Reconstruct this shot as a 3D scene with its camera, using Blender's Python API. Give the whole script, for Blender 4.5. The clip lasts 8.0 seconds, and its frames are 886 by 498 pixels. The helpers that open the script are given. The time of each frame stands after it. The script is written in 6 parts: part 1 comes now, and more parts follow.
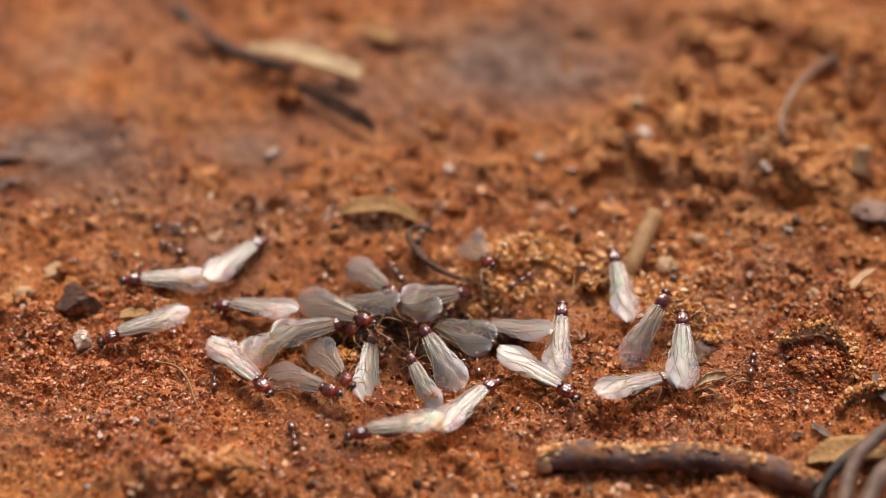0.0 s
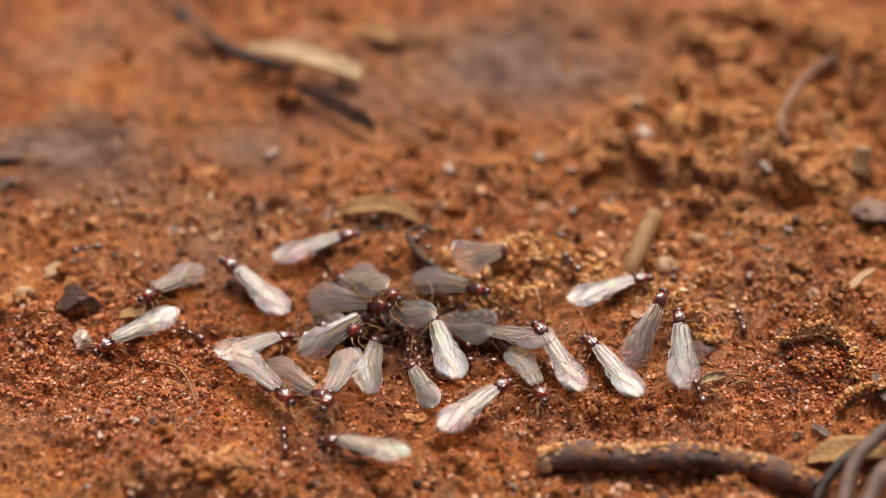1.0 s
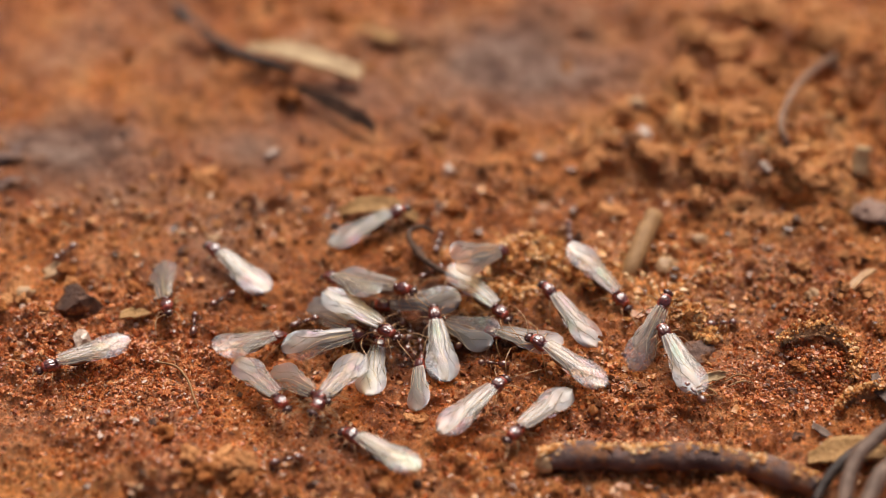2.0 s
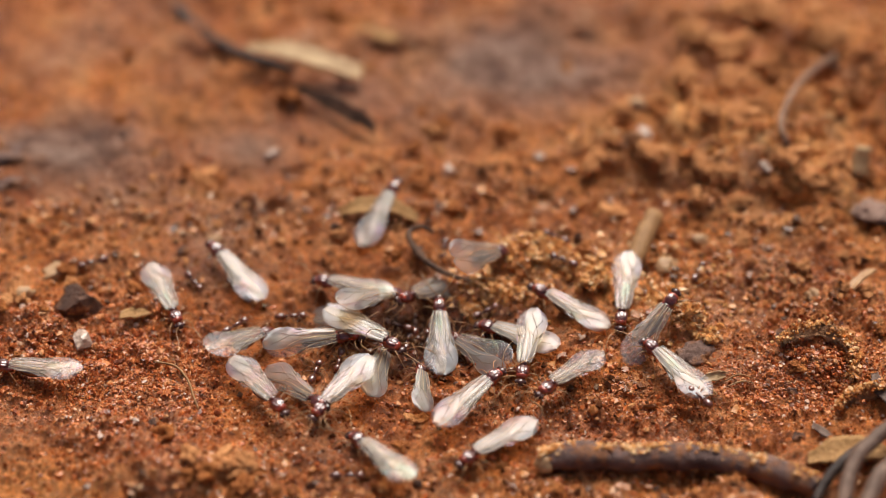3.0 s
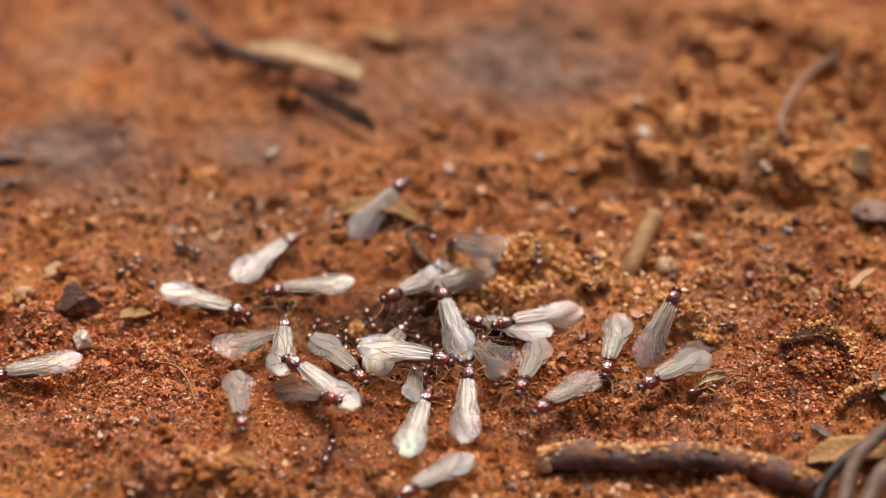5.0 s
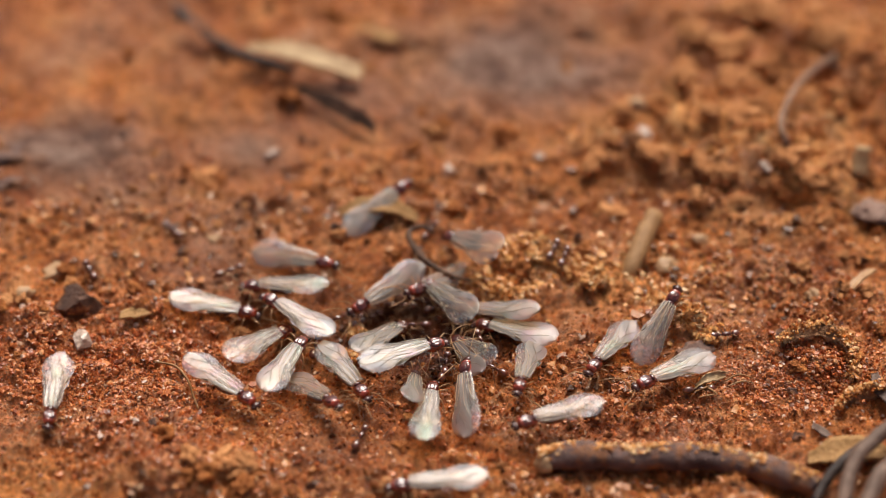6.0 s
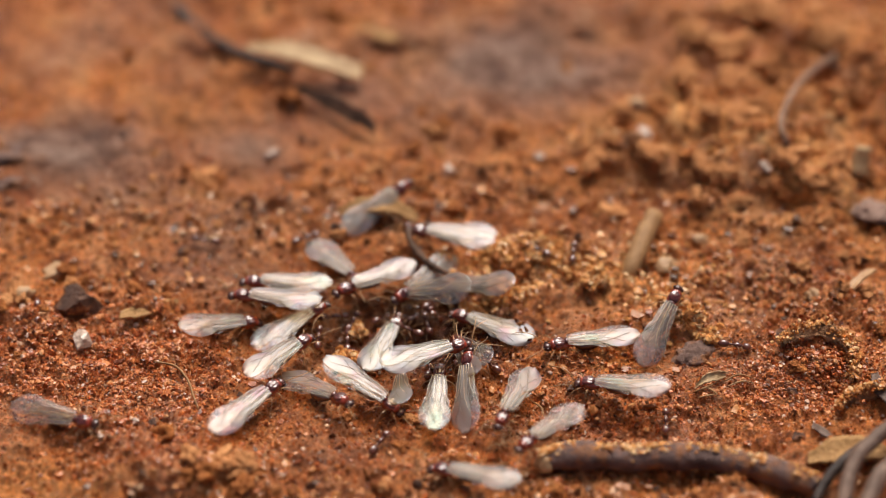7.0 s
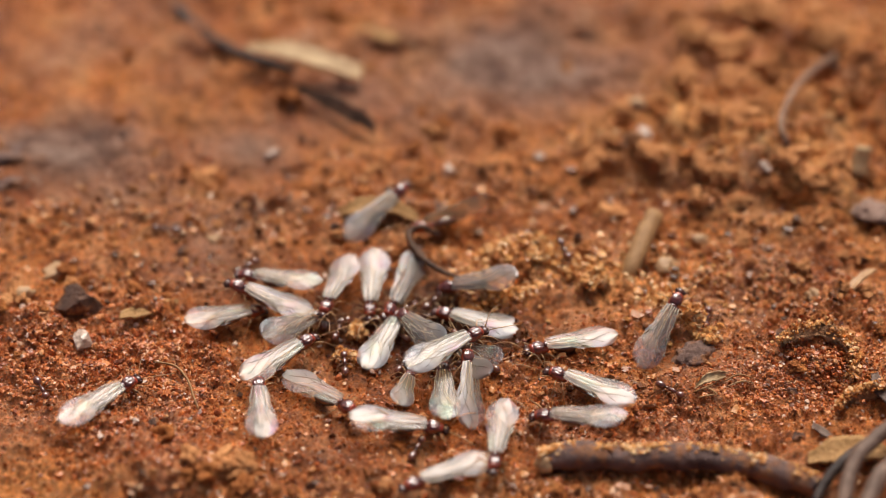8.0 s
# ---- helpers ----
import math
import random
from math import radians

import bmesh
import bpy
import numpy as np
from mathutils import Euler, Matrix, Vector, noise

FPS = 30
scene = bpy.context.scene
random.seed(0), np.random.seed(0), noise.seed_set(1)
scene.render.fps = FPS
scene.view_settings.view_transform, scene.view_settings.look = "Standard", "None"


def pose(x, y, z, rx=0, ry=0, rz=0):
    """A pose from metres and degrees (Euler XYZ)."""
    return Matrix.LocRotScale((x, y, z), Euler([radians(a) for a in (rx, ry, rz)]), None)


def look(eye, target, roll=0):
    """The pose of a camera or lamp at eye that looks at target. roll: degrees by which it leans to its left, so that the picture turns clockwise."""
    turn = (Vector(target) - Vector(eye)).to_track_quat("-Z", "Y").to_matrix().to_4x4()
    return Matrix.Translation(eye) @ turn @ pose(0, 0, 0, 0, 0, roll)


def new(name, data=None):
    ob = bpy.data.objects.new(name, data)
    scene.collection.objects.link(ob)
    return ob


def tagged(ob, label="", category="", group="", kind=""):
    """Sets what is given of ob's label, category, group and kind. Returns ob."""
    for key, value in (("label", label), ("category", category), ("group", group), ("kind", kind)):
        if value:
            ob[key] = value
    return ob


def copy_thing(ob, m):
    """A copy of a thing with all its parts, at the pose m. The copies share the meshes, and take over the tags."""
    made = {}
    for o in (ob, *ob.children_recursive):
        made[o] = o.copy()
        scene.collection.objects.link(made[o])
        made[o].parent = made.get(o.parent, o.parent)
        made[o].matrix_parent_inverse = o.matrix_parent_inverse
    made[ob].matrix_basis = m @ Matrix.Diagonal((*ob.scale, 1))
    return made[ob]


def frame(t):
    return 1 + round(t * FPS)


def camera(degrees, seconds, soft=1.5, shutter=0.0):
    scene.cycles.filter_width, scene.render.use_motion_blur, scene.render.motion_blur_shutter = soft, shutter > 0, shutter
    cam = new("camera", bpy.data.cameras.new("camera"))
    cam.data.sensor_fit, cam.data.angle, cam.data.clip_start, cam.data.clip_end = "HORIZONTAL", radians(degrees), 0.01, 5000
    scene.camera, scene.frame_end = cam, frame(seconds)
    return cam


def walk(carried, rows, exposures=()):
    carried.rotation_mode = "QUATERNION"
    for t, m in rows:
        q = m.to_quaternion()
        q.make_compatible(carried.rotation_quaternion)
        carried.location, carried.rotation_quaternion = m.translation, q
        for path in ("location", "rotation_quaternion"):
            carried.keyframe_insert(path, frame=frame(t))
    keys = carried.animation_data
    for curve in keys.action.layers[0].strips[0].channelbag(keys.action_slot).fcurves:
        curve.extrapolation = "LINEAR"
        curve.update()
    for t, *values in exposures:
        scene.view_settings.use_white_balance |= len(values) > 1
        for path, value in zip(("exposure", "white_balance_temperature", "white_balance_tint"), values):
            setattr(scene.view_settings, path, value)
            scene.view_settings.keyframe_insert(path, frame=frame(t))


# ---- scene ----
# Winged ants and small workers swarm on red soil, seen close from above at a slant. Units are metres; MM is a millimetre.
MM = 0.001
DIST, PITCH, FOV = 0.200, 43.0, 26.0

# ---- camera: it stands still ----
cam = camera(FOV, 8.0, soft=1.0, shutter=0.5)
EYE = (0.0, -DIST * math.cos(radians(PITCH)), DIST * math.sin(radians(PITCH)))
walk(cam, [(0.0, look(EYE, (0, 0, 0))), (8.0, look(EYE, (0, 0, 0)))], exposures=[(0.0, 0.0), (8.0, 0.0)])
cam.data.dof.use_dof = True
cam.data.dof.focus_distance = 0.1860
cam.data.dof.aperture_fstop = 10.0

# ---- world and sun: bright hazy daylight from behind the scene ----
SUN_UP, SUN_TURN = 56.0, 8.0
world = bpy.data.worlds.new("sky")
scene.world = world
world.use_nodes = True
wn = world.node_tree.nodes
sky = wn.new("ShaderNodeTexSky")
sky.sky_type = "NISHITA"
sky.sun_disc = False
sky.sun_elevation = radians(SUN_UP)
sky.sun_rotation = radians(SUN_TURN)
sky.dust_density = 9.0
sky.air_density = 0.7
wn["Background"].inputs["Strength"].default_value = 0.081
world.node_tree.links.new(sky.outputs[0], wn["Background"].inputs["Color"])
sun_data = bpy.data.lights.new("sun", "SUN")
sun_data.energy = 3.05
sun_data.angle = radians(33)
sun_data.color = (1.0, 0.95, 0.88)
sun = new("sun", sun_data)
toward = Vector((math.sin(radians(SUN_TURN)) * math.cos(radians(SUN_UP)), math.cos(radians(SUN_TURN)) * math.cos(radians(SUN_UP)), math.sin(radians(SUN_UP))))
sun.matrix_world = look(toward * 3, (0, 0, 0))


# ---- materials ----
class Mat:
    """A node material with short ways to add nodes."""

    def __init__(self, name):
        self.m = bpy.data.materials.new(name)
        self.m.use_nodes = True
        self.t = self.m.node_tree
        self.b = self.t.nodes["Principled BSDF"]
        self.co = self.t.nodes.new("ShaderNodeTexCoord").outputs["Object"]

    def link(self, a, b):
        self.t.links.new(a, b)

    def noise(self, size, detail=4.0, rough=0.6, kind="ShaderNodeTexNoise"):
        n = self.t.nodes.new(kind)
        n.inputs["Scale"].default_value = 1.0 / size
        if kind == "ShaderNodeTexNoise":
            n.inputs["Detail"].default_value = detail
            n.inputs["Roughness"].default_value = rough
        self.link(self.co, n.inputs["Vector"])
        return n.outputs[0]

    def ramp(self, fac, stops):
        n = self.t.nodes.new("ShaderNodeValToRGB")
        el = n.color_ramp.elements
        while len(el) < len(stops):
            el.new(0.5)
        for e, (p, c) in zip(el, stops):
            e.position = p
            e.color = (*c, 1.0)
        self.link(fac, n.inputs[0])
        return n.outputs[0]

    def mix(self, fac, a, b, mode="MIX"):
        n = self.t.nodes.new("ShaderNodeMix")
        n.data_type, n.blend_type = "RGBA", mode
        for value, slot in ((fac, 0), (a, 6), (b, 7)):
            if isinstance(value, (int, float)):
                n.inputs[slot].default_value = value
            elif isinstance(value, tuple):
                n.inputs[slot].default_value = (*value, 1.0)
            else:
                self.link(value, n.inputs[slot])
        return n.outputs[2]

    def bump(self, height, strength, distance):
        n = self.t.nodes.new("ShaderNodeBump")
        n.inputs["Strength"].default_value = strength
        n.inputs["Distance"].default_value = distance
        self.link(height, n.inputs["Height"])
        self.link(n.outputs[0], self.b.inputs["Normal"])

    def done(self, colour, rough=0.7, spec=0.4):
        if isinstance(colour, tuple):
            self.b.inputs["Base Color"].default_value = (*colour, 1.0)
        else:
            self.link(colour, self.b.inputs["Base Color"])
        if isinstance(rough, (int, float)):
            self.b.inputs["Roughness"].default_value = rough
        else:
            self.link(rough, self.b.inputs["Roughness"])
        self.b.inputs["Specular IOR Level"].default_value = spec
        return self.m


def soil_material():
    m = Mat("red_soil")
    base = m.ramp(m.noise(0.005, 6, 0.68), [(0.30, (0.19, 0.044, 0.009)), (0.44, (0.45, 0.130, 0.026)), (0.58, (0.61, 0.212, 0.050)), (0.74, (0.74, 0.360, 0.120))])
    patch = m.ramp(m.noise(0.016, 3, 0.55), [(0.36, (0.62, 0.50, 0.45)), (0.52, (1.0, 1.0, 1.0)), (0.68, (1.18, 1.20, 1.22))])
    col = m.mix(0.8, base, patch, "MULTIPLY")
    grain = m.ramp(m.noise(0.0007, 6, 0.8), [(0.35, (0.14, 0.12, 0.11)), (0.48, (0.95, 0.95, 0.95)), (0.64, (1.85, 1.85, 1.85))])
    col = m.mix(0.8, col, grain, "MULTIPLY")
    dry = m.t.nodes.new("ShaderNodeAttribute")
    dry.attribute_name = "ochre"
    col = m.mix(dry.outputs["Fac"], col, m.mix(0.8, m.ramp(m.noise(0.003, 6, 0.65), [(0.32, (0.42, 0.135, 0.028)), (0.5, (0.72, 0.300, 0.080)), (0.7, (0.84, 0.470, 0.180))]), grain, "MULTIPLY"))
    col = m.mix(m.ramp(m.noise(0.010, 5, 0.6), [(0.50, (0, 0, 0)), (0.70, (0.6, 0.6, 0.6))]), col, m.mix(0.7, (0.42, 0.225, 0.150), grain, "MULTIPLY"))
    damp = m.t.nodes.new("ShaderNodeAttribute")
    damp.attribute_name = "damp"
    col = m.mix(damp.outputs["Fac"], col, m.ramp(m.noise(0.004, 5), [(0.34, (0.12, 0.058, 0.038)), (0.5, (0.26, 0.140, 0.094)), (0.66, (0.43, 0.275, 0.205))]))
    # Red-brown for the moist hollow, with shade painted in; shade alone in the cavity.
    wet_shade = m.t.nodes.new("ShaderNodeAttribute")
    wet_shade.attribute_name = "wet_shade"
    col = m.mix(wet_shade.outputs["Fac"], col, m.mix(0.8, m.ramp(m.noise(0.0025, 5, 0.65), [(0.34, (0.020, 0.004, 0.0015)), (0.52, (0.080, 0.015, 0.0035)), (0.70, (0.22, 0.055, 0.012))]), grain, "MULTIPLY"))
    m.bump(m.noise(0.0006, 6, 0.8), 1.0, 0.0005)
    rough = m.ramp(m.noise(0.003), [(0.3, (0.24, 0.24, 0.24)), (0.7, (0.70, 0.70, 0.70))])
    return m.done(col, m.mix(wet_shade.outputs["Fac"], rough, (0.30, 0.30, 0.30)), 0.4)


def crumb_material(name, colours, rough=0.38):
    m = Mat(name)
    g = m.t.nodes.new("ShaderNodeNewGeometry")
    col = m.ramp(g.outputs["Random Per Island"], colours)
    col = m.mix(0.6, col, m.ramp(m.noise(0.0005, 4), [(0.3, (0.45, 0.42, 0.4)), (0.7, (1.25, 1.2, 1.15))]), "MULTIPLY")
    m.bump(m.noise(0.0003, 4), 0.6, 0.00015)
    return m.done(col, rough, 0.45)


def plain_material(name, dark, pale, size=0.002, rough=0.7, spec=0.4, bump=0.5, depth=0.0002, stretch=None):
    m = Mat(name)
    if stretch:
        mp = m.t.nodes.new("ShaderNodeMapping")
        mp.inputs["Scale"].default_value = stretch
        m.link(m.co, mp.inputs["Vector"])
        m.co = mp.outputs[0]
    mid = tuple((a + b) / 2 for a, b in zip(dark, pale))
    col = m.ramp(m.noise(size, 6, 0.65), [(0.3, dark), (0.5, mid), (0.7, pale)])
    col = m.mix(0.5, col, m.ramp(m.noise(size * 0.2, 3), [(0.3, (0.6, 0.6, 0.6)), (0.7, (1.2, 1.2, 1.2))]), "MULTIPLY")
    m.bump(m.noise(size * 0.3, 5), bump, depth)
    return m.done(col, rough, spec)


def shell_material(name, dark, pale, coat=1.0):
    """The glossy shell of an ant."""
    m = Mat(name)
    col = m.ramp(m.noise(0.0008, 4), [(0.3, dark), (0.7, pale)])
    m.bump(m.noise(0.0003, 3), 0.12, 0.00004)
    m.b.inputs["Coat Weight"].default_value = coat
    m.b.inputs["Coat Roughness"].default_value = 0.07
    m.b.inputs["Coat IOR"].default_value = 1.85
    return m.done(col, 0.32, 0.3)


def soiled_bark(name, dark, pale):
    """Bark with patches of clinging red soil."""
    m = Mat(name)
    col = m.ramp(m.noise(0.0022, 6, 0.65), [(0.3, dark), (0.7, pale)])
    soil = m.ramp(m.noise(0.0007, 5, 0.7), [(0.3, (0.20, 0.055, 0.016)), (0.7, (0.55, 0.230, 0.075))])
    col = m.mix(m.ramp(m.noise(0.0034, 6, 0.7), [(0.50, (0, 0, 0)), (0.60, (0.9, 0.9, 0.9))]), col, soil)
    m.bump(m.noise(0.0009, 6, 0.7), 1.0, 0.0005)
    return m.done(col, 0.6, 0.4)


def wing_material():
    """A clear, faintly milky membrane with a pearly gloss that shows where it mirrors the bright part of the sky."""
    m = Mat("wing_membrane")
    nodes = m.t.nodes
    info = nodes.new("ShaderNodeObjectInfo")
    shift = nodes.new("ShaderNodeVectorMath")
    m.link(m.co, shift.inputs[0])
    m.link(info.outputs["Random"], shift.inputs[1])
    m.co = shift.outputs[0]
    m.done(m.ramp(m.noise(0.0022, 2), [(0.35, (0.75, 0.74, 0.69)), (0.65, (0.80, 0.76, 0.75))]), 0.4, 0.3)
    m.bump(m.noise(0.0011, 3), 0.55, 0.00020)
    gloss = nodes.new("ShaderNodeBsdfGlossy")
    m.link(m.b.inputs["Normal"].links[0].from_socket, gloss.inputs["Normal"])
    gloss.inputs["Roughness"].default_value = 0.44
    m.link(m.ramp(m.noise(0.0036, 1), [(0.28, (0.62, 0.92, 0.86)), (0.40, (0.90, 0.94, 0.99)), (0.60, (0.92, 0.92, 1.0)), (0.72, (0.97, 0.70, 0.96))]), gloss.inputs["Color"])
    clear = nodes.new("ShaderNodeBsdfTransparent")
    clear.inputs[0].default_value = (0.87, 0.76, 0.58, 1)
    glow = nodes.new("ShaderNodeBsdfTranslucent")
    glow.inputs[0].default_value = (0.75, 0.70, 0.62, 1)

    def blend(share, one, two):
        n = nodes.new("ShaderNodeMixShader")
        if isinstance(share, float):
            n.inputs[0].default_value = share
        else:
            m.link(share, n.inputs[0])
        m.link(one.outputs[0], n.inputs[1])
        m.link(two.outputs[0], n.inputs[2])
        return n

    thin = nodes.new("ShaderNodeMapRange")
    thin.inputs["To Min"].default_value, thin.inputs["To Max"].default_value = 0.80, 0.91
    m.link(info.outputs["Random"], thin.inputs["Value"])
    film = blend(thin.outputs[0], blend(0.25, m.b, glow), clear)
    m.link(blend(0.102, film, gloss).outputs[0], nodes["Material Output"].inputs[0])
    return m.m


SOIL = soil_material()
CRUMB = crumb_material("soil_crumbs", [(0.0, (0.09, 0.024, 0.009)), (0.20, (0.36, 0.085, 0.024)), (0.55, (0.60, 0.170, 0.048)), (0.82, (0.70, 0.262, 0.086)), (0.94, (0.76, 0.400, 0.190)), (1.0, (0.82, 0.62, 0.49))], 0.23)
BROWN_CRUMB = crumb_material("brown_crumbs", [(0.0, (0.07, 0.026, 0.010)), (0.35, (0.30, 0.100, 0.028)), (0.75, (0.56, 0.220, 0.068)), (0.96, (0.66, 0.320, 0.125)), (1.0, (0.72, 0.48, 0.30))], 0.26)
# Moist crumbs, darkened further to carry shade in their colour.
WET_SHADE_CRUMB = crumb_material("wet_shade_crumbs", [(0.0, (0.03, 0.006, 0.002)), (0.5, (0.14, 0.026, 0.006)), (0.85, (0.30, 0.070, 0.015)), (1.0, (0.55, 0.22, 0.07))], 0.25)
OCHRE = crumb_material("ochre_crumbs", [(0.0, (0.32, 0.100, 0.024)), (0.3, (0.68, 0.275, 0.075)), (0.75, (0.80, 0.425, 0.150)), (1.0, (0.84, 0.58, 0.31))], 0.22)
CLOD = plain_material("red_clod", (0.22, 0.055, 0.012), (0.58, 0.205, 0.048), 0.002, 0.8, 0.3, 0.9, 0.0005)
TAN_CLOD = plain_material("ochre_clod", (0.40, 0.138, 0.040), (0.74, 0.345, 0.132), 0.0016, 0.8, 0.3, 0.9, 0.0005)
STONE_AND_GAP = soiled_bark("stone_and_gap", (0.050, 0.022, 0.013), (0.190, 0.085, 0.050))
GREY_STONE = soiled_bark("grey_stone", (0.13, 0.066, 0.048), (0.26, 0.160, 0.125))
PALE_STONE = plain_material("pale_quartz", (0.44, 0.28, 0.19), (0.70, 0.55, 0.45), 0.0015, 0.3, 0.6, 0.3)
TAN_STONE = plain_material("tan_pebble", (0.38, 0.19, 0.080), (0.60, 0.38, 0.20), 0.0015, 0.5, 0.5, 0.4)
DRY_LEAF = plain_material("dry_leaf", (0.36, 0.20, 0.085), (0.72, 0.50, 0.27), 0.003, 0.6, 0.4, 0.6, 0.0003, (0.4, 2.0, 1.0))
STRAW = plain_material("straw", (0.27, 0.125, 0.044), (0.46, 0.255, 0.105), 0.002, 0.6, 0.4, 0.5, 0.0002, (3, 3, 0.5))
BARK = soiled_bark("twig_bark", (0.070, 0.034, 0.029), (0.27, 0.165, 0.140))
LEAF_RIM = plain_material("brown_leaf", (0.26, 0.095, 0.035), (0.64, 0.36, 0.18), 0.0014, 0.75, 0.3, 1.0, 0.0005)
OCHRE_LEAF = plain_material("ochre_leaf", (0.30, 0.140, 0.045), (0.58, 0.330, 0.130), 0.0022, 0.7, 0.3, 0.8, 0.0004)
DARK_SLIVER = plain_material("dark_sliver", (0.045, 0.022, 0.014), (0.20, 0.105, 0.062), 0.002, 0.7, 0.35, 0.8, 0.0004)
DARK_TWIG = plain_material("dark_twig", (0.020, 0.012, 0.010), (0.090, 0.055, 0.042), 0.003, 0.6, 0.4, 0.6)
DRY_STEM = plain_material("dry_stem", (0.17, 0.085, 0.052), (0.38, 0.225, 0.145), 0.003, 0.7, 0.25, 0.6)
PINK_STONE = plain_material("pink_stone", (0.20, 0.105, 0.075), (0.50, 0.33, 0.255), 0.0022, 0.7, 0.3, 0.9, 0.0005)
GREY_TWIG = plain_material("grey_twig", (0.075, 0.040, 0.027), (0.25, 0.155, 0.11), 0.003, 0.6, 0.4, 0.6)
WING = wing_material()
VEIN = plain_material("wing_vein", (0.080, 0.066, 0.045), (0.18, 0.145, 0.10), 0.001, 0.5, 0.4, 0.0)
ROOT_VEIN = plain_material("root_vein", (0.40, 0.28, 0.15), (0.68, 0.55, 0.38), 0.001, 0.28, 0.6, 0.0)
THORAX = shell_material("red_brown_shell", (0.13, 0.013, 0.003), (0.46, 0.050, 0.010))
SCUTUM = shell_material("dark_red_shell", (0.040, 0.006, 0.003), (0.17, 0.018, 0.006))
HEAD = shell_material("black_brown_shell", (0.018, 0.005, 0.003), (0.085, 0.017, 0.008), 0.45)
GASTER = shell_material("brown_shell", (0.055, 0.012, 0.005), (0.15, 0.040, 0.014))
LIMB = plain_material("amber_limb", (0.32, 0.130, 0.048), (0.60, 0.36, 0.17), 0.001, 0.3, 0.5, 0.0)
WORKER_LIMB = plain_material("dark_amber_limb", (0.10, 0.032, 0.012), (0.34, 0.15, 0.055), 0.001, 0.3, 0.6, 0.0)
WORKER = shell_material("worker_shell", (0.055, 0.010, 0.005), (0.19, 0.045, 0.014))

# ---- relief of the ground ----
lattice = np.random.RandomState(7).rand(8, 257, 257) * 2 - 1


def value_noise(x, y, size, layer):
    """Smooth noise in -1..1 with cells of that size in metres."""
    u, v = np.asarray(x) / size + 97.3, np.asarray(y) / size + 61.7
    i, j = np.floor(u).astype(int), np.floor(v).astype(int)
    fu, fv = u - i, v - j
    fu, fv = fu * fu * (3 - 2 * fu), fv * fv * (3 - 2 * fv)
    L = lattice[layer]
    a, b = L[i % 256, j % 256], L[(i + 1) % 256, j % 256]
    c, d = L[i % 256, (j + 1) % 256], L[(i + 1) % 256, (j + 1) % 256]
    return (a * (1 - fu) + b * fu) * (1 - fv) + (c * (1 - fu) + d * fu) * fv


# Mounds and hollows: x, y, radius across, radius deep, height, all in millimetres.
MOUNDS = [(30, 14, 16, 8, 1.9), (22.8, 9.8, 5.5, 3.6, -2.6), (37.8, 5.8, 1.8, 1.1, -2.6), (44, 25, 3, 3, -2.0), (24, 38, 6, 3, -1.5), (40, 28, 14, 10, 2.0), (40, 9, 7, 4, 1.2), (11, -3, 7, 3.2, 1.2),
          (36.5, -17, 5.5, 4, 1.3), (36.8, -17.5, 2.4, 1.6, -0.6), (33.6, -12.6, 2.2, 0.8, -1.0), (-25, -31, 5, 3, 1.6), (-36, -10, 9, 4, 0.9), (-42, 15, 9, 3, 0.8),
          (-20, -12, 9, 5, -0.5), (22, -22, 9, 4, -0.5), (38, -5, 8, 4, 1.0), (-3.5, -11.5, 10, 6, -1.7), (-14, 24, 8, 4, 0.7), (22, 33, 9, 8, -1.0)]
# Smooth damp patches: x, y, radius across, radius deep, greyness.
SMOOTH = [(-45, 16, 6, 3, 0.6), (-40, 16, 10, 6, 0.8), (-30, 8, 9, 4, 0.55), (9, 32, 16, 10, 0.9), (-26, 1, 8, 4, 0.3), (-44, 36, 16, 11, 0.3), (-21, 16, 4, 4, 0.7),
          (-12, 20, 16, 10, 0.15), (30, -10, 8, 3, 0.3), (22, -18, 7, 3, 0.25), (-15, -22, 9, 4, 0.25), (-10, -28, 7, 3, 0.35), (-23, -3.5, 8, 3, 0.25), (29.5, -16.5, 2.6, 1.6, 0.5)]

# Dark soil: x, y, radius across, radius deep, share. The first row paints the far cavity's shade; the others, in the
# hollow where the ants heap up, are moist soil with shade painted in.
WET_SHADE = [(23.0, 9.5, 6, 3.8, 0.55), (-8, -11, 6.5, 4.5, 0.9), (-1, -10, 7, 5, 1.0), (-3, -14.5, 8, 3.5, 0.9), (5, -11, 5.5, 3.5, 0.7)]
# Dry ochre soil: x, y, radius across, radius deep, share.
OCHRE_PATCHES = [(24, -10, 4.5, 3.5, 0.8), (17, -5, 5, 3, 0.6), (40, 8, 9, 5, 0.6), (30, 22, 8, 5, 0.4), (33.5, 14, 5, 4, 0.5), (-40, -34, 12, 4.5, 0.5), (14, -33, 20, 3, 0.3), (20, 18, 6, 3, 0.9), (32, 17, 15, 8, 1.1), (34, 8, 6, 4, 0.6), (42, 33, 13, 12, 0.95), (10, -2, 7, 3.4, 1.2), (43, 4, 9, 6, 0.95), (-5, 34, 10, 6, 0.35), (-30, 24, 10, 6, 0.3), (0, 14, 12, 6, 0.3)]


def hump(x, y, rows):
    total = np.zeros(np.shape(x))
    for cx, cy, rx, ry, h in rows:
        total = total + h * np.exp(-(((x - cx * 0.001) / (rx * 0.001)) ** 2 + ((y - cy * 0.001) / (ry * 0.001)) ** 2))
    return total


def broad_height(x, y):
    return hump(x, y, MOUNDS) * 0.001 + value_noise(x, y, 0.017, 0) * 0.0006


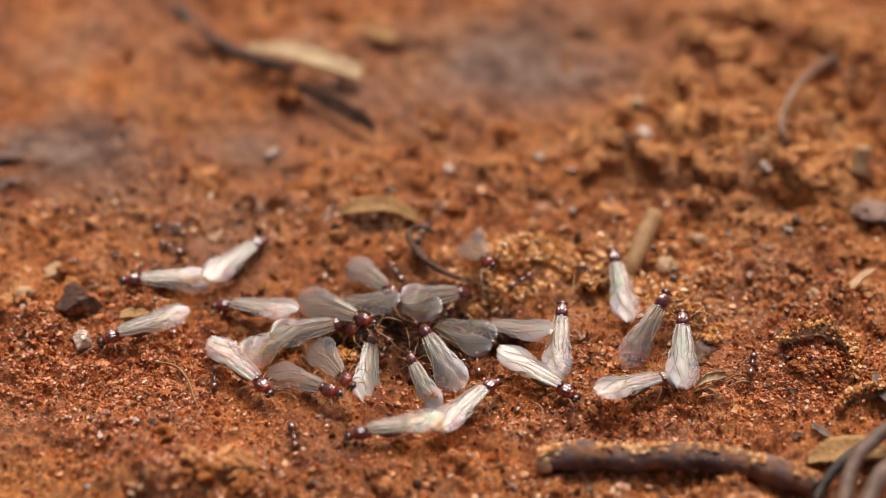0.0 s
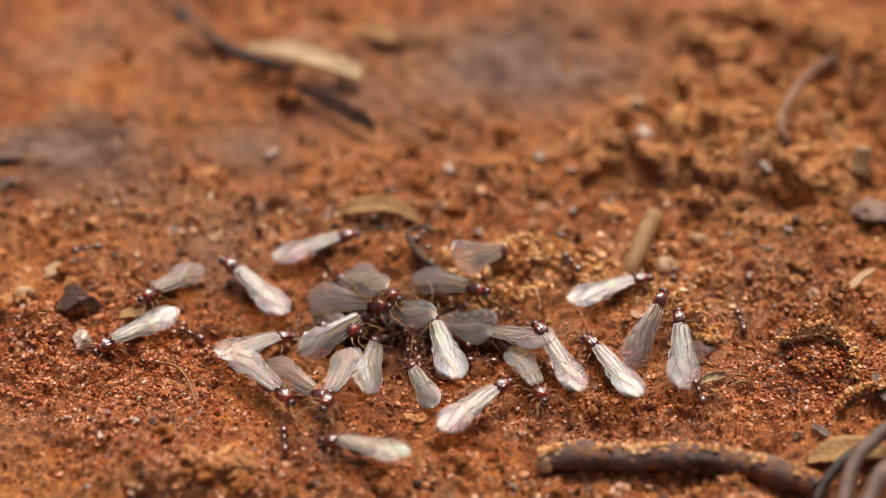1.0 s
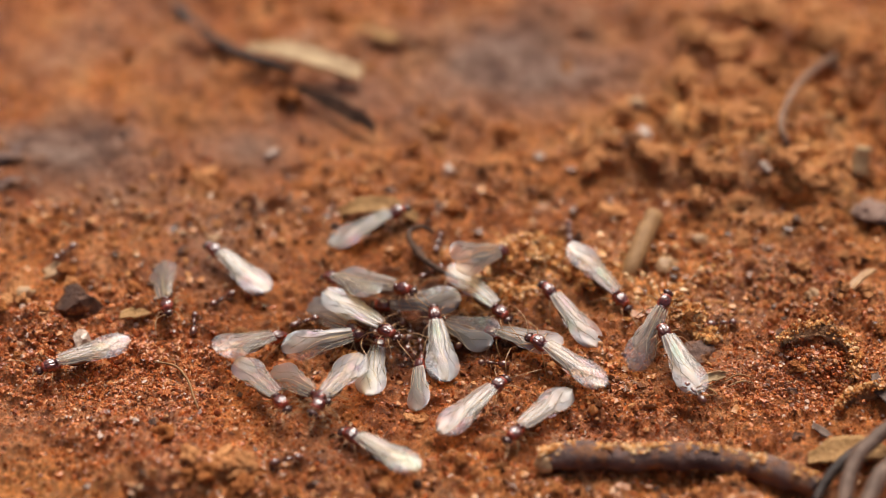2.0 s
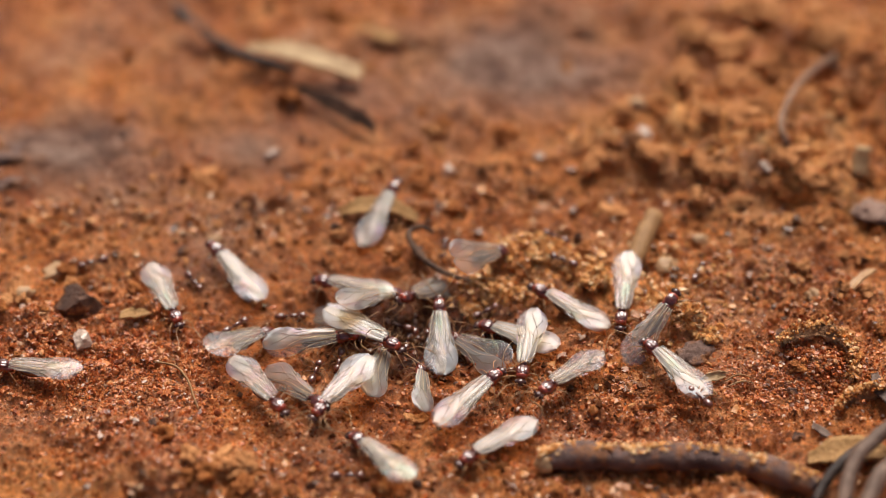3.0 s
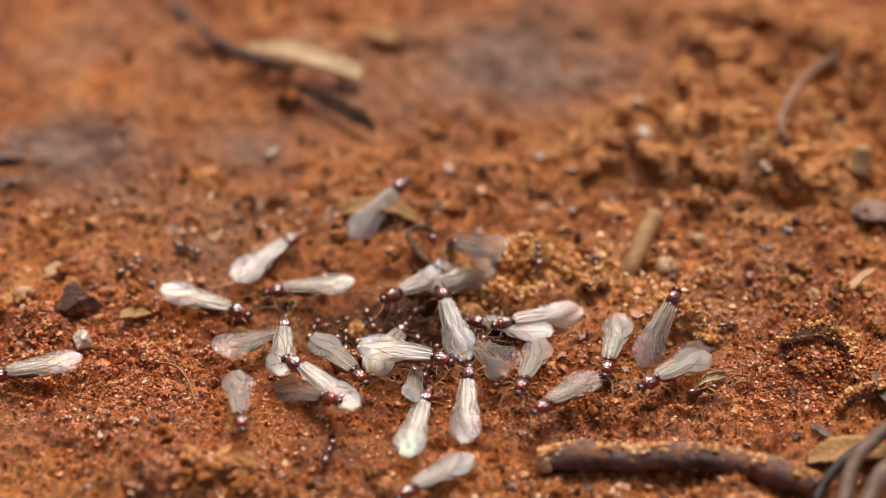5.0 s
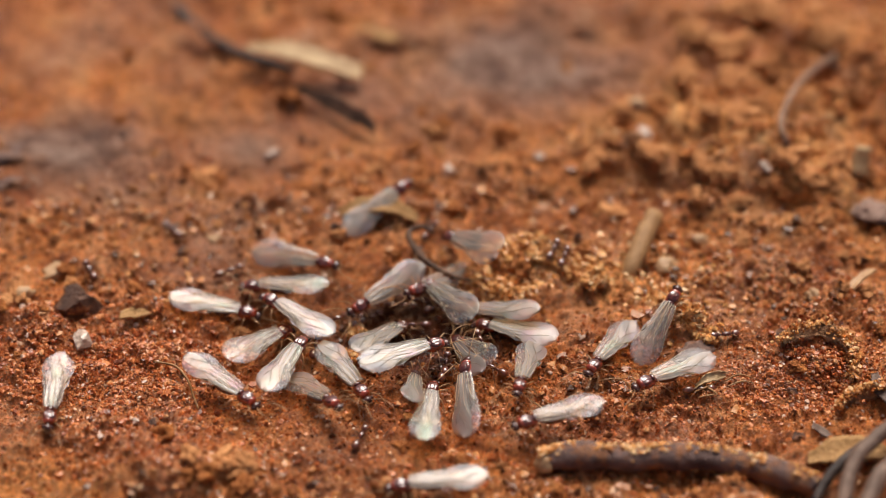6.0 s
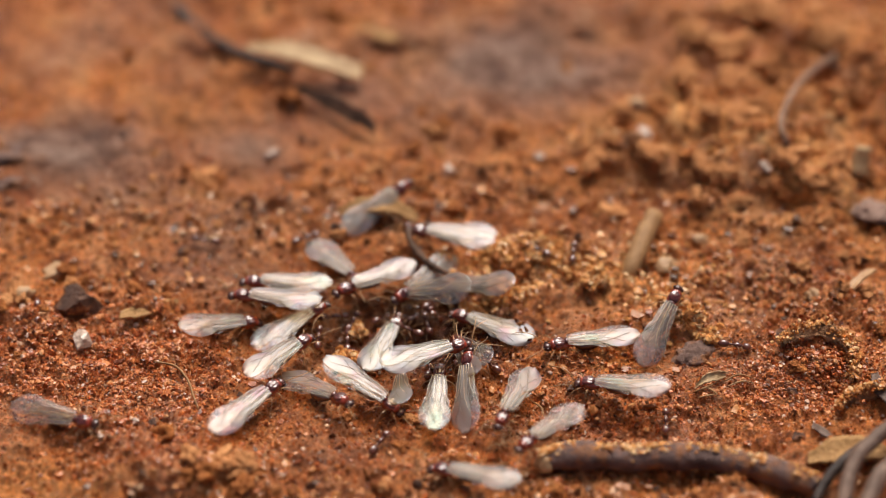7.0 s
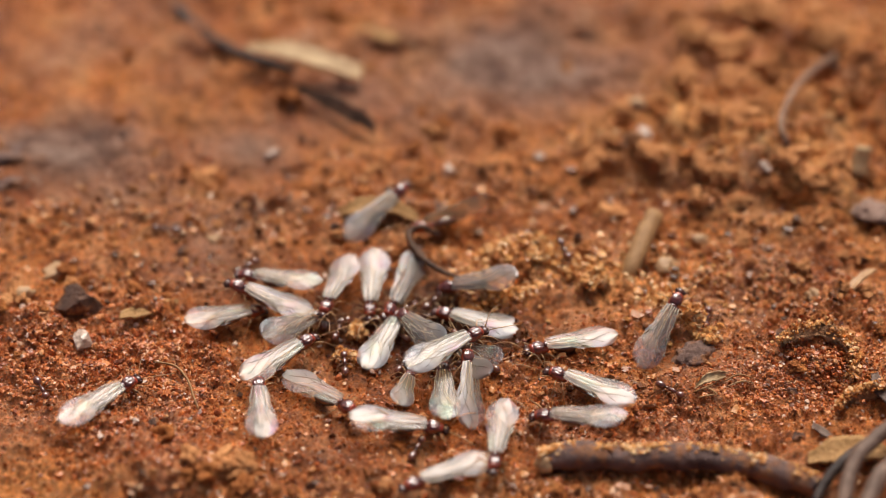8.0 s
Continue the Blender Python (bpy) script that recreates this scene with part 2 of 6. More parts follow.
def lumps(x, y, cell, layer, share):
    """Rounded lumps, one in a share of the cells of that size: height in cells' sizes."""
    wx = x + value_noise(x, y, cell * 0.55, layer) * cell * 0.22
    wy = y + value_noise(y, x, cell * 0.55, layer) * cell * 0.22
    u, v = wx / cell + 83.1, wy / cell + 57.9
    i0, j0 = np.floor(u).astype(int), np.floor(v).astype(int)
    best = np.zeros(np.shape(u))
    for di in (-1, 0, 1):
        for dj in (-1, 0, 1):
            a, c = (i0 + di) % 256, (j0 + dj) % 256
            px, py = i0 + di + 0.5 + 0.45 * lattice[layer][a, c], j0 + dj + 0.5 + 0.45 * lattice[(layer + 1) % 8][a, c]
            size = 0.40 + 0.32 * lattice[(layer + 2) % 8][a, c]
            there = (lattice[(layer + 3) % 8][a, c] * 0.5 + 0.5) < share
            d2 = ((u - px) ** 2 + (v - py) ** 2) / np.maximum(size, 0.12) ** 2
            best = np.maximum(best, np.where(there, np.maximum(size, 0.12) * np.sqrt(np.maximum(0, 1 - d2)), 0))
    return best


def full_height(x, y):
    calm = np.clip(hump(x, y, [(a, b, c * 0.85, d * 0.85, 0.7) for a, b, c, d, e in SMOOTH]), 0, 0.7)
    wild = np.clip(hump(x, y, [(31, 18, 20, 13, 1), (42, 30, 16, 14, 0.8), (40, -12, 12, 10, 0.5), (10, -3, 9, 4, 0.6), (-25, -31, 7, 4, 0.8)]), 0, 1)
    lump = value_noise(x, y, 0.0055, 1) * 0.55 + value_noise(x + 0.3 * y, y, 0.0026, 2) * 0.34 + value_noise(x, y, 0.0013, 3) * 0.20
    lump = lump + lumps(x, y, 0.0060, 4, 0.5) * 1.5 * wild + lumps(x, y, 0.0046, 1, 0.30) * (1.1 + 1.3 * wild) + lumps(x, y, 0.0021, 3, 0.50) * (1.0 + 0.8 * wild) + lumps(x, y, 0.0010, 5, 0.6) * 0.65 - 0.35
    far = np.clip((y - 0.003) / 0.008, 0, 1) + np.clip((-0.027 - y) / 0.004, 0, 1) * 0.6
    lump = lump + far * (lumps(x, y, 0.0064, 6, 0.45) * 2.4 + lumps(x, y, 0.0032, 0, 0.45) * 1.6 + value_noise(x, y, 0.009, 7) * 0.5 - 0.4)
    grain = lumps(x, y, 0.00052, 2, 0.75) * 0.36 + value_noise(x, y, 0.0007, 4) * 0.12 + value_noise(x, y, 0.00042, 5) * 0.07
    return broad_height(x, y) + (lump * (1 - calm) + grain * (1 - 0.75 * calm)) * 0.001


def axis(lo, hi, step):
    """Grid lines, fine from lo to hi and then ever wider out to 40 m."""
    mid = np.arange(lo, hi + step / 2, step)
    grow, far = step, 0.0
    out = []
    while far < 40:
        grow *= 1.22
        far += grow
        out.append(far)
    out = np.array(out)
    return np.concatenate([(lo - out)[::-1], mid, hi + out])


def build_ground():
    xs, ys = axis(-0.060, 0.060, 0.00021), axis(-0.042, 0.054, 0.00021)
    X, Y = np.meshgrid(xs, ys)
    fade = np.clip(1.6 - np.maximum(np.abs(X) / 0.08, np.abs(Y) / 0.08), 0, 1)
    Z = full_height(X, Y) * fade
    n, k = len(xs), len(ys)
    co = np.stack([X.ravel(), Y.ravel(), Z.ravel()], 1)
    idx = np.arange(n * k).reshape(k, n)
    quads = np.stack([idx[:-1, :-1], idx[:-1, 1:], idx[1:, 1:], idx[1:, :-1]], -1).reshape(-1, 4)
    me = bpy.data.meshes.new("ground")
    me.vertices.add(len(co))
    me.vertices.foreach_set("co", co.ravel())
    me.loops.add(quads.size)
    me.loops.foreach_set("vertex_index", quads.ravel())
    me.polygons.add(len(quads))
    me.polygons.foreach_set("loop_start", np.arange(0, quads.size, 4))
    me.polygons.foreach_set("loop_total", np.full(len(quads), 4))
    me.polygons.foreach_set("use_smooth", np.ones(len(quads), bool))
    me.update(calc_edges=True)
    patch = hump(X, Y, SMOOTH) + 0.25 * value_noise(X, Y, 0.009, 2) * (hump(X, Y, SMOOTH) > 0.1)
    damp = me.attributes.new("damp", "FLOAT", "POINT")
    damp.data.foreach_set("value", np.clip(patch, 0, 0.95).ravel() * fade.ravel())
    dry = me.attributes.new("ochre", "FLOAT", "POINT")
    dry.data.foreach_set("value", np.clip(hump(X, Y, OCHRE_PATCHES) * (0.65 + 0.6 * value_noise(X, Y, 0.006, 5)), 0, 0.9).ravel() * fade.ravel())
    wet_shade = me.attributes.new("wet_shade", "FLOAT", "POINT")
    wet_shade.data.foreach_set("value", np.clip(hump(X, Y, WET_SHADE) * (0.8 + 0.5 * value_noise(X, Y, 0.004, 3)), 0, 0.95).ravel() * fade.ravel())
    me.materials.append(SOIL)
    return tagged(new("ground", me), "rough red-orange soil with damp grey-brown patches and crumbs", "soil", kind="structure")


def ground_z(x, y):
    return float(full_height(np.array([x]), np.array([y]))[0])


ground = build_ground()


# ---- loose crumbs of soil ----
def ico(level=1):
    bm = bmesh.new()
    bmesh.ops.create_icosphere(bm, subdivisions=level, radius=1.0)
    v = np.array([p.co[:] for p in bm.verts])
    f = np.array([[p.index for p in q.verts] for q in bm.faces])
    bm.free()
    return v, f


def crumbs(name, label, places, sizes, material, seed, category="soil crumbs"):
    """Many small lumps on the ground in one mesh."""
    rng = np.random.RandomState(seed)
    v, f = ico(1)
    n = len(places)
    jag = 1 + rng.uniform(-0.55, 0.50, (n, len(v), 1))
    body = v[None] * jag * rng.uniform(0.50, 1.35, (n, 1, 3)) * sizes[:, None, None]
    turn = rng.uniform(0, 6.28, n)
    c, s = np.cos(turn)[:, None], np.sin(turn)[:, None]
    body = np.stack([body[..., 0] * c - body[..., 1] * s, body[..., 0] * s + body[..., 1] * c, body[..., 2] * 0.85], -1)
    z = full_height(places[:, 0], places[:, 1]) + sizes * rng.uniform(-0.40, 0.35, n)
    body += np.stack([places[:, 0], places[:, 1], z], 1)[:, None]
    faces = (f[None] + (np.arange(n) * len(v))[:, None, None]).reshape(-1, 3)
    me = bpy.data.meshes.new(name)
    me.from_pydata(body.reshape(-1, 3), [], faces.tolist())
    me.materials.append(material)
    return tagged(new(name, me), label, category, kind="stuff")


def scatter(n, rows, seed):
    """Places strewn round centres: x, y, radius across, radius deep, weight, in millimetres."""
    rng = np.random.RandomState(seed)
    w = np.array([r[4] for r in rows], float)
    pick = rng.choice(len(rows), n, p=w / w.sum())
    r = np.array(rows)[pick]
    return np.stack([r[:, 0] + rng.normal(0, 1, n) * r[:, 2], r[:, 1] + rng.normal(0, 1, n) * r[:, 3]], 1) * MM


rng0 = np.random.RandomState(3)
even = np.stack([rng0.uniform(-0.056, 0.056, 13000), rng0.uniform(-0.040, 0.050, 13000)], 1)
calm0 = hump(even[:, 0], even[:, 1], SMOOTH)
even = even[calm0 + 0.8 * hump(even[:, 0], even[:, 1], WET_SHADE) < rng0.uniform(0.05, 0.6, 13000)]
crumbs("soil_crumbs", "small red soil crumbs strewn over the ground", even, 0.00006 + 0.00030 * rng0.rand(len(even)) ** 6, CRUMB, 11)
loose = scatter(50500, [(-38, -13, 7, 4, 4), (-31, -17, 7, 4, 6), (-28, -24, 10, 4, 3), (35, -18.5, 4, 2.6, 5), (40, -14, 4, 6, 2), (33, 5, 12, 6, 1.5), (40, 20, 12, 10, 1), (24, -20, 8, 5, 3), (12, -22, 8, 5, 3), (-22, -29, 10, 4, 2), (10, -28, 16, 5, 2), (0, -16, 14, 8, 2)], 5)
wet_shaded = hump(loose[:, 0], loose[:, 1], WET_SHADE) > rng0.uniform(0.25, 0.7, len(loose))
heap, dark_loose = loose[~wet_shaded], loose[wet_shaded]
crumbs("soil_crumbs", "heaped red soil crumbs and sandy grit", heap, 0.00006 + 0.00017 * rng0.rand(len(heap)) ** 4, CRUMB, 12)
crumbs("soil_crumbs", "moist dark red soil crumbs, darkened for shade, in the hollow under the ants", dark_loose, 0.00009 + 0.00026 * rng0.rand(len(dark_loose)) ** 3, WET_SHADE_CRUMB, 14)
back = scatter(6600, [(-34, 5, 9, 3, 2), (-20, 4, 8, 3, 2), (-6, 7, 9, 3, 2), (10, 8, 9, 3, 1.5), (34, 2, 9, 4, 2.5), (-30, -5, 9, 2, 0.8), (30, -8, 8, 3, 2), (14, -19, 8, 4, 1.5), (16, -34, 12, 1.8, 3), (-14, -33, 12, 2, 2)], 9)
crumbs("soil_crumbs", "damp red soil crumbs strewn behind and beside the swarm", back, 0.00010 + 0.00042 * rng0.rand(len(back)) ** 3, BROWN_CRUMB, 15)
gold = scatter(3200, [(11, -2, 5, 2.0, 3), (6, -6, 2.0, 1.2, 0.8), (30, 13, 9, 3, 1), (24, -5, 4, 3, 0.8)], 6)
crumbs("soil_crumbs", "heaped ochre soil crumbs", gold, 0.00010 + 0.00036 * rng0.rand(len(gold)) ** 3, OCHRE, 13)
grit = scatter(1300, [(-40, -14, 5, 3, 4), (-32, -15, 5, 2.5, 4), (-24, -20, 6, 4, 1.5), (-26, -30, 8, 3, 2), (0, -31, 14, 3, 1.5), (36, -12, 5, 3, 1.5)], 16)
crumbs("soil_crumbs", "coarse red-orange sand grains lying on finer red soil", grit, 0.00015 + 0.00028 * rng0.rand(len(grit)) ** 2, CRUMB, 17)


# ---- builders ----
def part(name, bm, material, parent, label=""):
    me = bpy.data.meshes.new(name)
    bm.normal_update()
    bm.to_mesh(me)
    bm.free()
    me.materials.append(material)
    ob = new(name, me)
    ob.parent = parent
    return tagged(ob, label)


def blob_bm(sx, sy, sz, at=(0, 0, 0), level=2, rough=0.0, size=1.0, seed=0.0):
    """An ellipsoid with half axes sx, sy, sz; rough displaces it by noise."""
    bm = bmesh.new()
    bmesh.ops.create_icosphere(bm, subdivisions=level, radius=1.0)
    for v in bm.verts:
        k = 1.0
        if rough:
            q = v.co * size + Vector((seed * 3.1, seed * 1.7, seed))
            k += rough * noise.noise(q) + rough * 0.5 * noise.noise(q * 2.3) + rough * 0.25 * noise.noise(q * 5.1)
        v.co = Vector((v.co.x * sx * k + at[0], v.co.y * sy * k + at[1], v.co.z * sz * k + at[2]))
    for f in bm.faces:
        f.smooth = True
    return bm


def tube_into(bm, points, radii, sides=8, caps=True):
    """A tube of varying radius along points."""
    rings = []
    pts = [Vector(p) for p in points]
    for i, p in enumerate(pts):
        d = (pts[min(i + 1, len(pts) - 1)] - pts[max(i - 1, 0)]).normalized()
        a = d.cross(Vector((0, 0, 1)))
        if a.length < 1e-4:
            a = d.cross(Vector((0, 1, 0)))
        a.normalize()
        b = a.cross(d)
        rings.append([bm.verts.new(p + (a * math.cos(t) + b * math.sin(t)) * radii[i]) for t in (6.2832 * k / sides for k in range(sides))])
    for r, q in zip(rings, rings[1:]):
        for k in range(sides):
            bm.faces.new((r[k], r[(k + 1) % sides], q[(k + 1) % sides], q[k])).smooth = True
    if caps:
        bm.faces.new(rings[0][::-1])
        bm.faces.new(rings[-1])
    return bm


def curve_points(points, n):
    """n points on a smooth curve through points."""
    p = [Vector(q) for q in points]
    p = [p[0] * 2 - p[1]] + p + [p[-1] * 2 - p[-2]]
    out = []
    for i in range(n):
        s = i / (n - 1) * (len(p) - 3)
        k = min(int(s), len(p) - 4)
        t = s - k
        a, b, c, d = p[k:k + 4]
        out.append(0.5 * ((2 * b) + (c - a) * t + (2 * a - 5 * b + 4 * c - d) * t * t + (3 * b - a - 3 * c + d) * t ** 3))
    return out


# ---- clods, stones, leaves and twigs ----
def on_ground(x, y, sink=0.0):
    """A place in metres on the soil, from millimetres."""
    return Vector((x * MM, y * MM, ground_z(x * MM, y * MM) - sink * MM))


def stone(name, label, category, place, half, material, turn=0.0, seed=0.0, rough=0.35, sink=0.3, level=3, group="", broken=0):
    """A lump with half axes in millimetres, bedded in the soil; broken is the number of flat faces that it has split along."""
    me = bpy.data.meshes.new(name)
    bm = blob_bm(half[0] * MM, half[1] * MM, half[2] * MM, (0, 0, 0), level, rough, 1.3, seed)
    cut = random.Random(seed + 5)
    for i in range(broken):
        n = Vector((cut.gauss(0, 1), cut.gauss(0, 1), cut.gauss(0, 0.8))).normalized()
        d = cut.uniform(0.45, 0.72) * MM * math.sqrt(sum((n[j] * half[j]) ** 2 for j in range(3)))
        for v in bm.verts:
            v.co -= n * max(0.0, v.co.dot(n) - d)
    if broken:
        for f in bm.faces:
            f.smooth = False
    bm.to_mesh(me)
    bm.free()
    me.materials.append(material)
    ob = tagged(new(name, me), label, category, group)
    p = on_ground(place[0], place[1], -half[2] * (1 - 2 * sink))
    ob.matrix_basis = pose(p.x, p.y, p.z, 0, 0, turn)
    return ob


def stem(name, label, category, points, radii, material, n=24, knots=0.12, sides=12):
    """A twig or stem along points in millimetres, with uneven thickness."""
    line = curve_points([Vector(p) * MM for p in points], n)
    rad = []
    for i in range(n):
        s = i / (n - 1) * (len(radii) - 1)
        k = min(int(s), len(radii) - 2)
        r = radii[k] + (radii[k + 1] - radii[k]) * (s - k)
        rad.append(r * MM * (1 + knots * noise.noise(Vector((i * 0.22, len(points), r * 3)))))
    bm = bmesh.new()
    tube_into(bm, line, rad, sides)
    for v in bm.verts:
        v.co += Vector((noise.noise(v.co * 900), noise.noise(v.co * 900 + Vector((5, 5, 5))), noise.noise(v.co * 900 + Vector((9, 2, 7))))) * radii[0] * 0.14 * MM
    me = bpy.data.meshes.new(name)
    bm.to_mesh(me)
    bm.free()
    me.materials.append(material)
    return tagged(new(name, me), label, category)


def sheet(name, label, category, points, across, widths, material, thick=0.18, curl=0.0, n=20, ragged=0.18):
    """A dry leaf or flake: a bent strip along points in millimetres, across the direction given, with a ragged edge and real thickness."""
    line = curve_points([Vector(p) * MM for p in points], n)
    a = Vector(across).normalized()
    bm = bmesh.new()
    top, low = [], []
    k = 7
    for i, p in enumerate(line):
        s = i / (n - 1) * (len(widths) - 1)
        q = min(int(s), len(widths) - 2)
        w = (widths[q] + (widths[q + 1] - widths[q]) * (s - q)) * MM
        d = (line[min(i + 1, n - 1)] - line[max(i - 1, 0)]).normalized()
        up = a.cross(d).normalized()
        if up.z < 0:
            up = -up
        rows = []
        for j in range(k):
            v = j / (k - 1) * 2 - 1
            e = 1 + ragged * 1.5 * noise.noise(Vector((i * 0.7, j * 3.1, w * 900))) * abs(v)
            rows.append(p + a * (v * w * 0.5 * e) + up * (curl * MM * v * v + 0.55 * ragged * MM * noise.noise(Vector((i * 0.9, j * 0.8, 3)))))
        top.append([bm.verts.new(r + up * thick * MM * 0.5) for r in rows])
        low.append([bm.verts.new(r - up * thick * MM * 0.5) for r in rows])
    for i in range(n - 1):
        for j in range(k - 1):
            bm.faces.new((top[i][j], top[i + 1][j], top[i + 1][j + 1], top[i][j + 1])).smooth = True
            bm.faces.new((low[i][j + 1], low[i + 1][j + 1], low[i + 1][j], low[i][j])).smooth = True
        for j, flip in ((0, False), (k - 1, True)):
            f = (top[i][j], low[i][j], low[i + 1][j], top[i + 1][j])
            bm.faces.new(f[::-1] if flip else f)
    for i, flip in ((0, True), (n - 1, False)):
        for j in range(k - 1):
            f = (top[i][j], low[i][j], low[i][j + 1], top[i][j + 1])
            bm.faces.new(f if flip else f[::-1])
    me = bpy.data.meshes.new(name)
    bm.to_mesh(me)
    bm.free()
    me.materials.append(material)
    return tagged(new(name, me), label, category)


# far side
sheet("bark_flake", "pale tan dry bark flake lying on dark damp soil", "dry leaf", [(-22.64, 31.06, 2.61), (-18.37, 29.88, 3.18), (-13.76, 28.05, 3.12), (-9.24, 26.67, 2.25)], (0.15, 1, 0.15), [0.7, 2.4, 2.7, 2.3], DRY_LEAF, 0.35, 0.2)
stem("dark_twig", "dark curved twig half sunk in soil", "twig", [(-34.59, 47.89, -0.5), (-31.6, 41.49, 0.15), (-26.75, 34.86, 0.9), (-22.53, 31.55, 0.94), (-17.18, 29.42, 0.69)], [0.4, 0.6, 0.6, 0.7, 0.5], DARK_TWIG, 24, 0.5)
sheet("dark_sliver", "dark brown sliver of bark tilted on the soil", "bark", [(-16.33, 24.58, 1.94), (-12.56, 21.62, 2.19), (-9.16, 19.43, 1.86), (-7.52, 18.36, 1.12)], (0.25, 0.6, 0.75), [0.8, 1.7, 1.8, 0.9], DARK_SLIVER, 0.35, 0.1)
sheet("leaf_flake", "small tan leaf flake pressed into soil", "dry leaf", [(-10.92, 36.23, 0.7), (-8.25, 36.29, 0.82), (-5.25, 35.63, 0.49)], (0, 1, 0.1), [1.2, 2.4, 1.0], OCHRE_LEAF, 0.25, 0.1)
stem("grass_stem", "brownish dry bent grass stem on the soil", "grass stem", [(44.88, 28.95, 3.25), (42.32, 26.31, 3.6), (38.94, 20.97, 4.6), (36.25, 13.62, 6.03), (36.68, 10.56, 5.2)], [0.35, 0.45, 0.45, 0.40, 0.3], DRY_STEM)
stem("straw_piece", "thick tan straw piece lying in red soil", "straw", [(22.17, 3.41, 1.77), (20.86, 0.11, 1.58), (19.46, -3.4, 1.0), (18.7, -5.2, -0.3)], [0.95, 1.1, 1.0, 0.85], STRAW, 16, 0.08)
sheet("arched_leaf", "tan dry leaf fragment arched over a dark gap", "dry leaf", [(-11.13, 4.84, 0.47), (-8.88, 4.79, 1.65), (-5.6, 4.79, 1.8), (-2.75, 4.14, 0.47)], (0.05, 0.9, 0.3), [0.9, 1.8, 2.0, 1.0], OCHRE_LEAF, 0.25, 0.15)
stem("curled_twig", "dark grey curled dry twig beside the swarm", "twig", [(-0.94, 0.84, 1.54), (-2.29, 1.11, 2.18), (-3.51, 0.19, 2.14), (-2.91, -1.63, 1.6), (-1.27, -3.56, 1.18), (0.92, -4.92, 0.88), (3.23, -5.06, 0.2)], [0.18, 0.26, 0.30, 0.34, 0.34, 0.24, 0.14], DARK_SLIVER, 30)
stone("flat_stone", "flat grey stone bedded in soil", "stone", (-46.0, 14.2), (2.8, 1.2, 0.40), GREY_STONE, 4, 3.0, 1.2, 0.75, 4)
stone("flat_stone", "flat grey stone bedded in soil", "stone", (-46.62, 10.4), (2.4, 1.2, 0.35), GREY_STONE, 10, 7.0, 1.1, 0.60, 4)
stone("flat_stone", "rough grey-brown stone half covered with soil beside the clods", "stone", (25.0, -15.2), (2.2, 1.5, 0.9), GREY_STONE, 20, 4.0, 0.4, 0.4, 4)
stone("stone_chip", "pinkish grey stone chip lying on soil", "stone", (45.81, 5.23), (2.6, 1.5, 0.6), PINK_STONE, -8, 5.0, 0.7, 0.1, 4)
sheet("dry_flake", "ochre dry flake on the soil", "dry leaf", [(-32.25, -10.84, 0.93), (-30.16, -10.21, 1.11), (-28.04, -9.19, 0.73), (-26.74, -8.05, 0.17)], (0.1, 1, 0.1), [0.9, 2.0, 1.6, 0.5], OCHRE_LEAF, 0.2, 0.1)
sheet("pale_flake", "pale crumpled leaf scrap on the soil", "dry leaf", [(40.6, -8.6, 1.4), (41.6, -7.3, 1.9), (43.2, -5.6, 1.8), (44.2, -4.6, 1.2)], (0.6, -0.6, 0.4), [0.5, 1.1, 1.2, 0.4], TAN_STONE, 0.2, 0.2)
stem("straw_piece", "short tan chunk of broken straw standing in clods", "straw", [(44.6, 9.9, 1.6), (44.9, 10.9, 3.0), (45.1, 11.6, 4.2)], [0.85, 0.95, 0.85], DRY_LEAF, 10, 0.1)
sheet("wood_chip", "small tan splintered wood chip on red grit", "wood chip", [(24.4, -19.9, 0.3), (25.4, -19.3, 0.9), (26.4, -18.9, 0.9), (27.3, -18.3, 0.4)], (0.2, 0.8, 0.5), [0.5, 1.0, 1.1, 0.5], DRY_LEAF, 0.3, 0.2, 18, 0.3)
# near side
twig = stem("bark_twig", "brown-purple twig with soil crumbs clinging to its bark", "twig", [(9.1, -29.82, 0.85), (12.36, -29.26, 1.16), (17.03, -29.71, 1.2), (21.78, -29.35, 1.09), (26.97, -29.89, 0.92), (31.01, -31.12, 0.77), (34.2, -32.61, 0.63)], [0.75, 1.45, 1.15, 1.35, 1.15, 1.3, 0.85], BARK, 60, 0.3, 18)
stem("grey_twig", "grey weathered twig leaning near the lens", "twig", [(42.56, -27.18, 4.38), (39.39, -30.27, 4.74), (37, -32.94, 4.16), (35.45, -37.28, 3.26)], [0.6, 0.7, 0.7, 0.6], GREY_TWIG)
stem("grey_twig", "grey weathered twig leaning near the lens", "twig", [(42.61, -30.79, 3.39), (39.55, -33.56, 3.49), (37.58, -36.91, 2.8)], [0.8, 0.85, 0.8], GREY_TWIG)
stem("dark_twig", "thin dark twig crossing another twig", "twig", [(33.57, -34.86, 1.09), (35.39, -32.18, 1.87), (38.25, -29.74, 2.58), (42.16, -27.46, 3.37)], [0.45, 0.5, 0.55, 0.5], DARK_TWIG)
sheet("leaf_flake", "ochre leaf flake under twigs", "dry leaf", [(33.92, -29.27, 0.45), (36.03, -28.67, 0.95), (39.22, -28.39, 1.03), (41.27, -28.91, 0.83)], (0.1, 1, 0.2), [1.0, 2.6, 2.6, 1.2], OCHRE_LEAF, 0.25, 0.2)
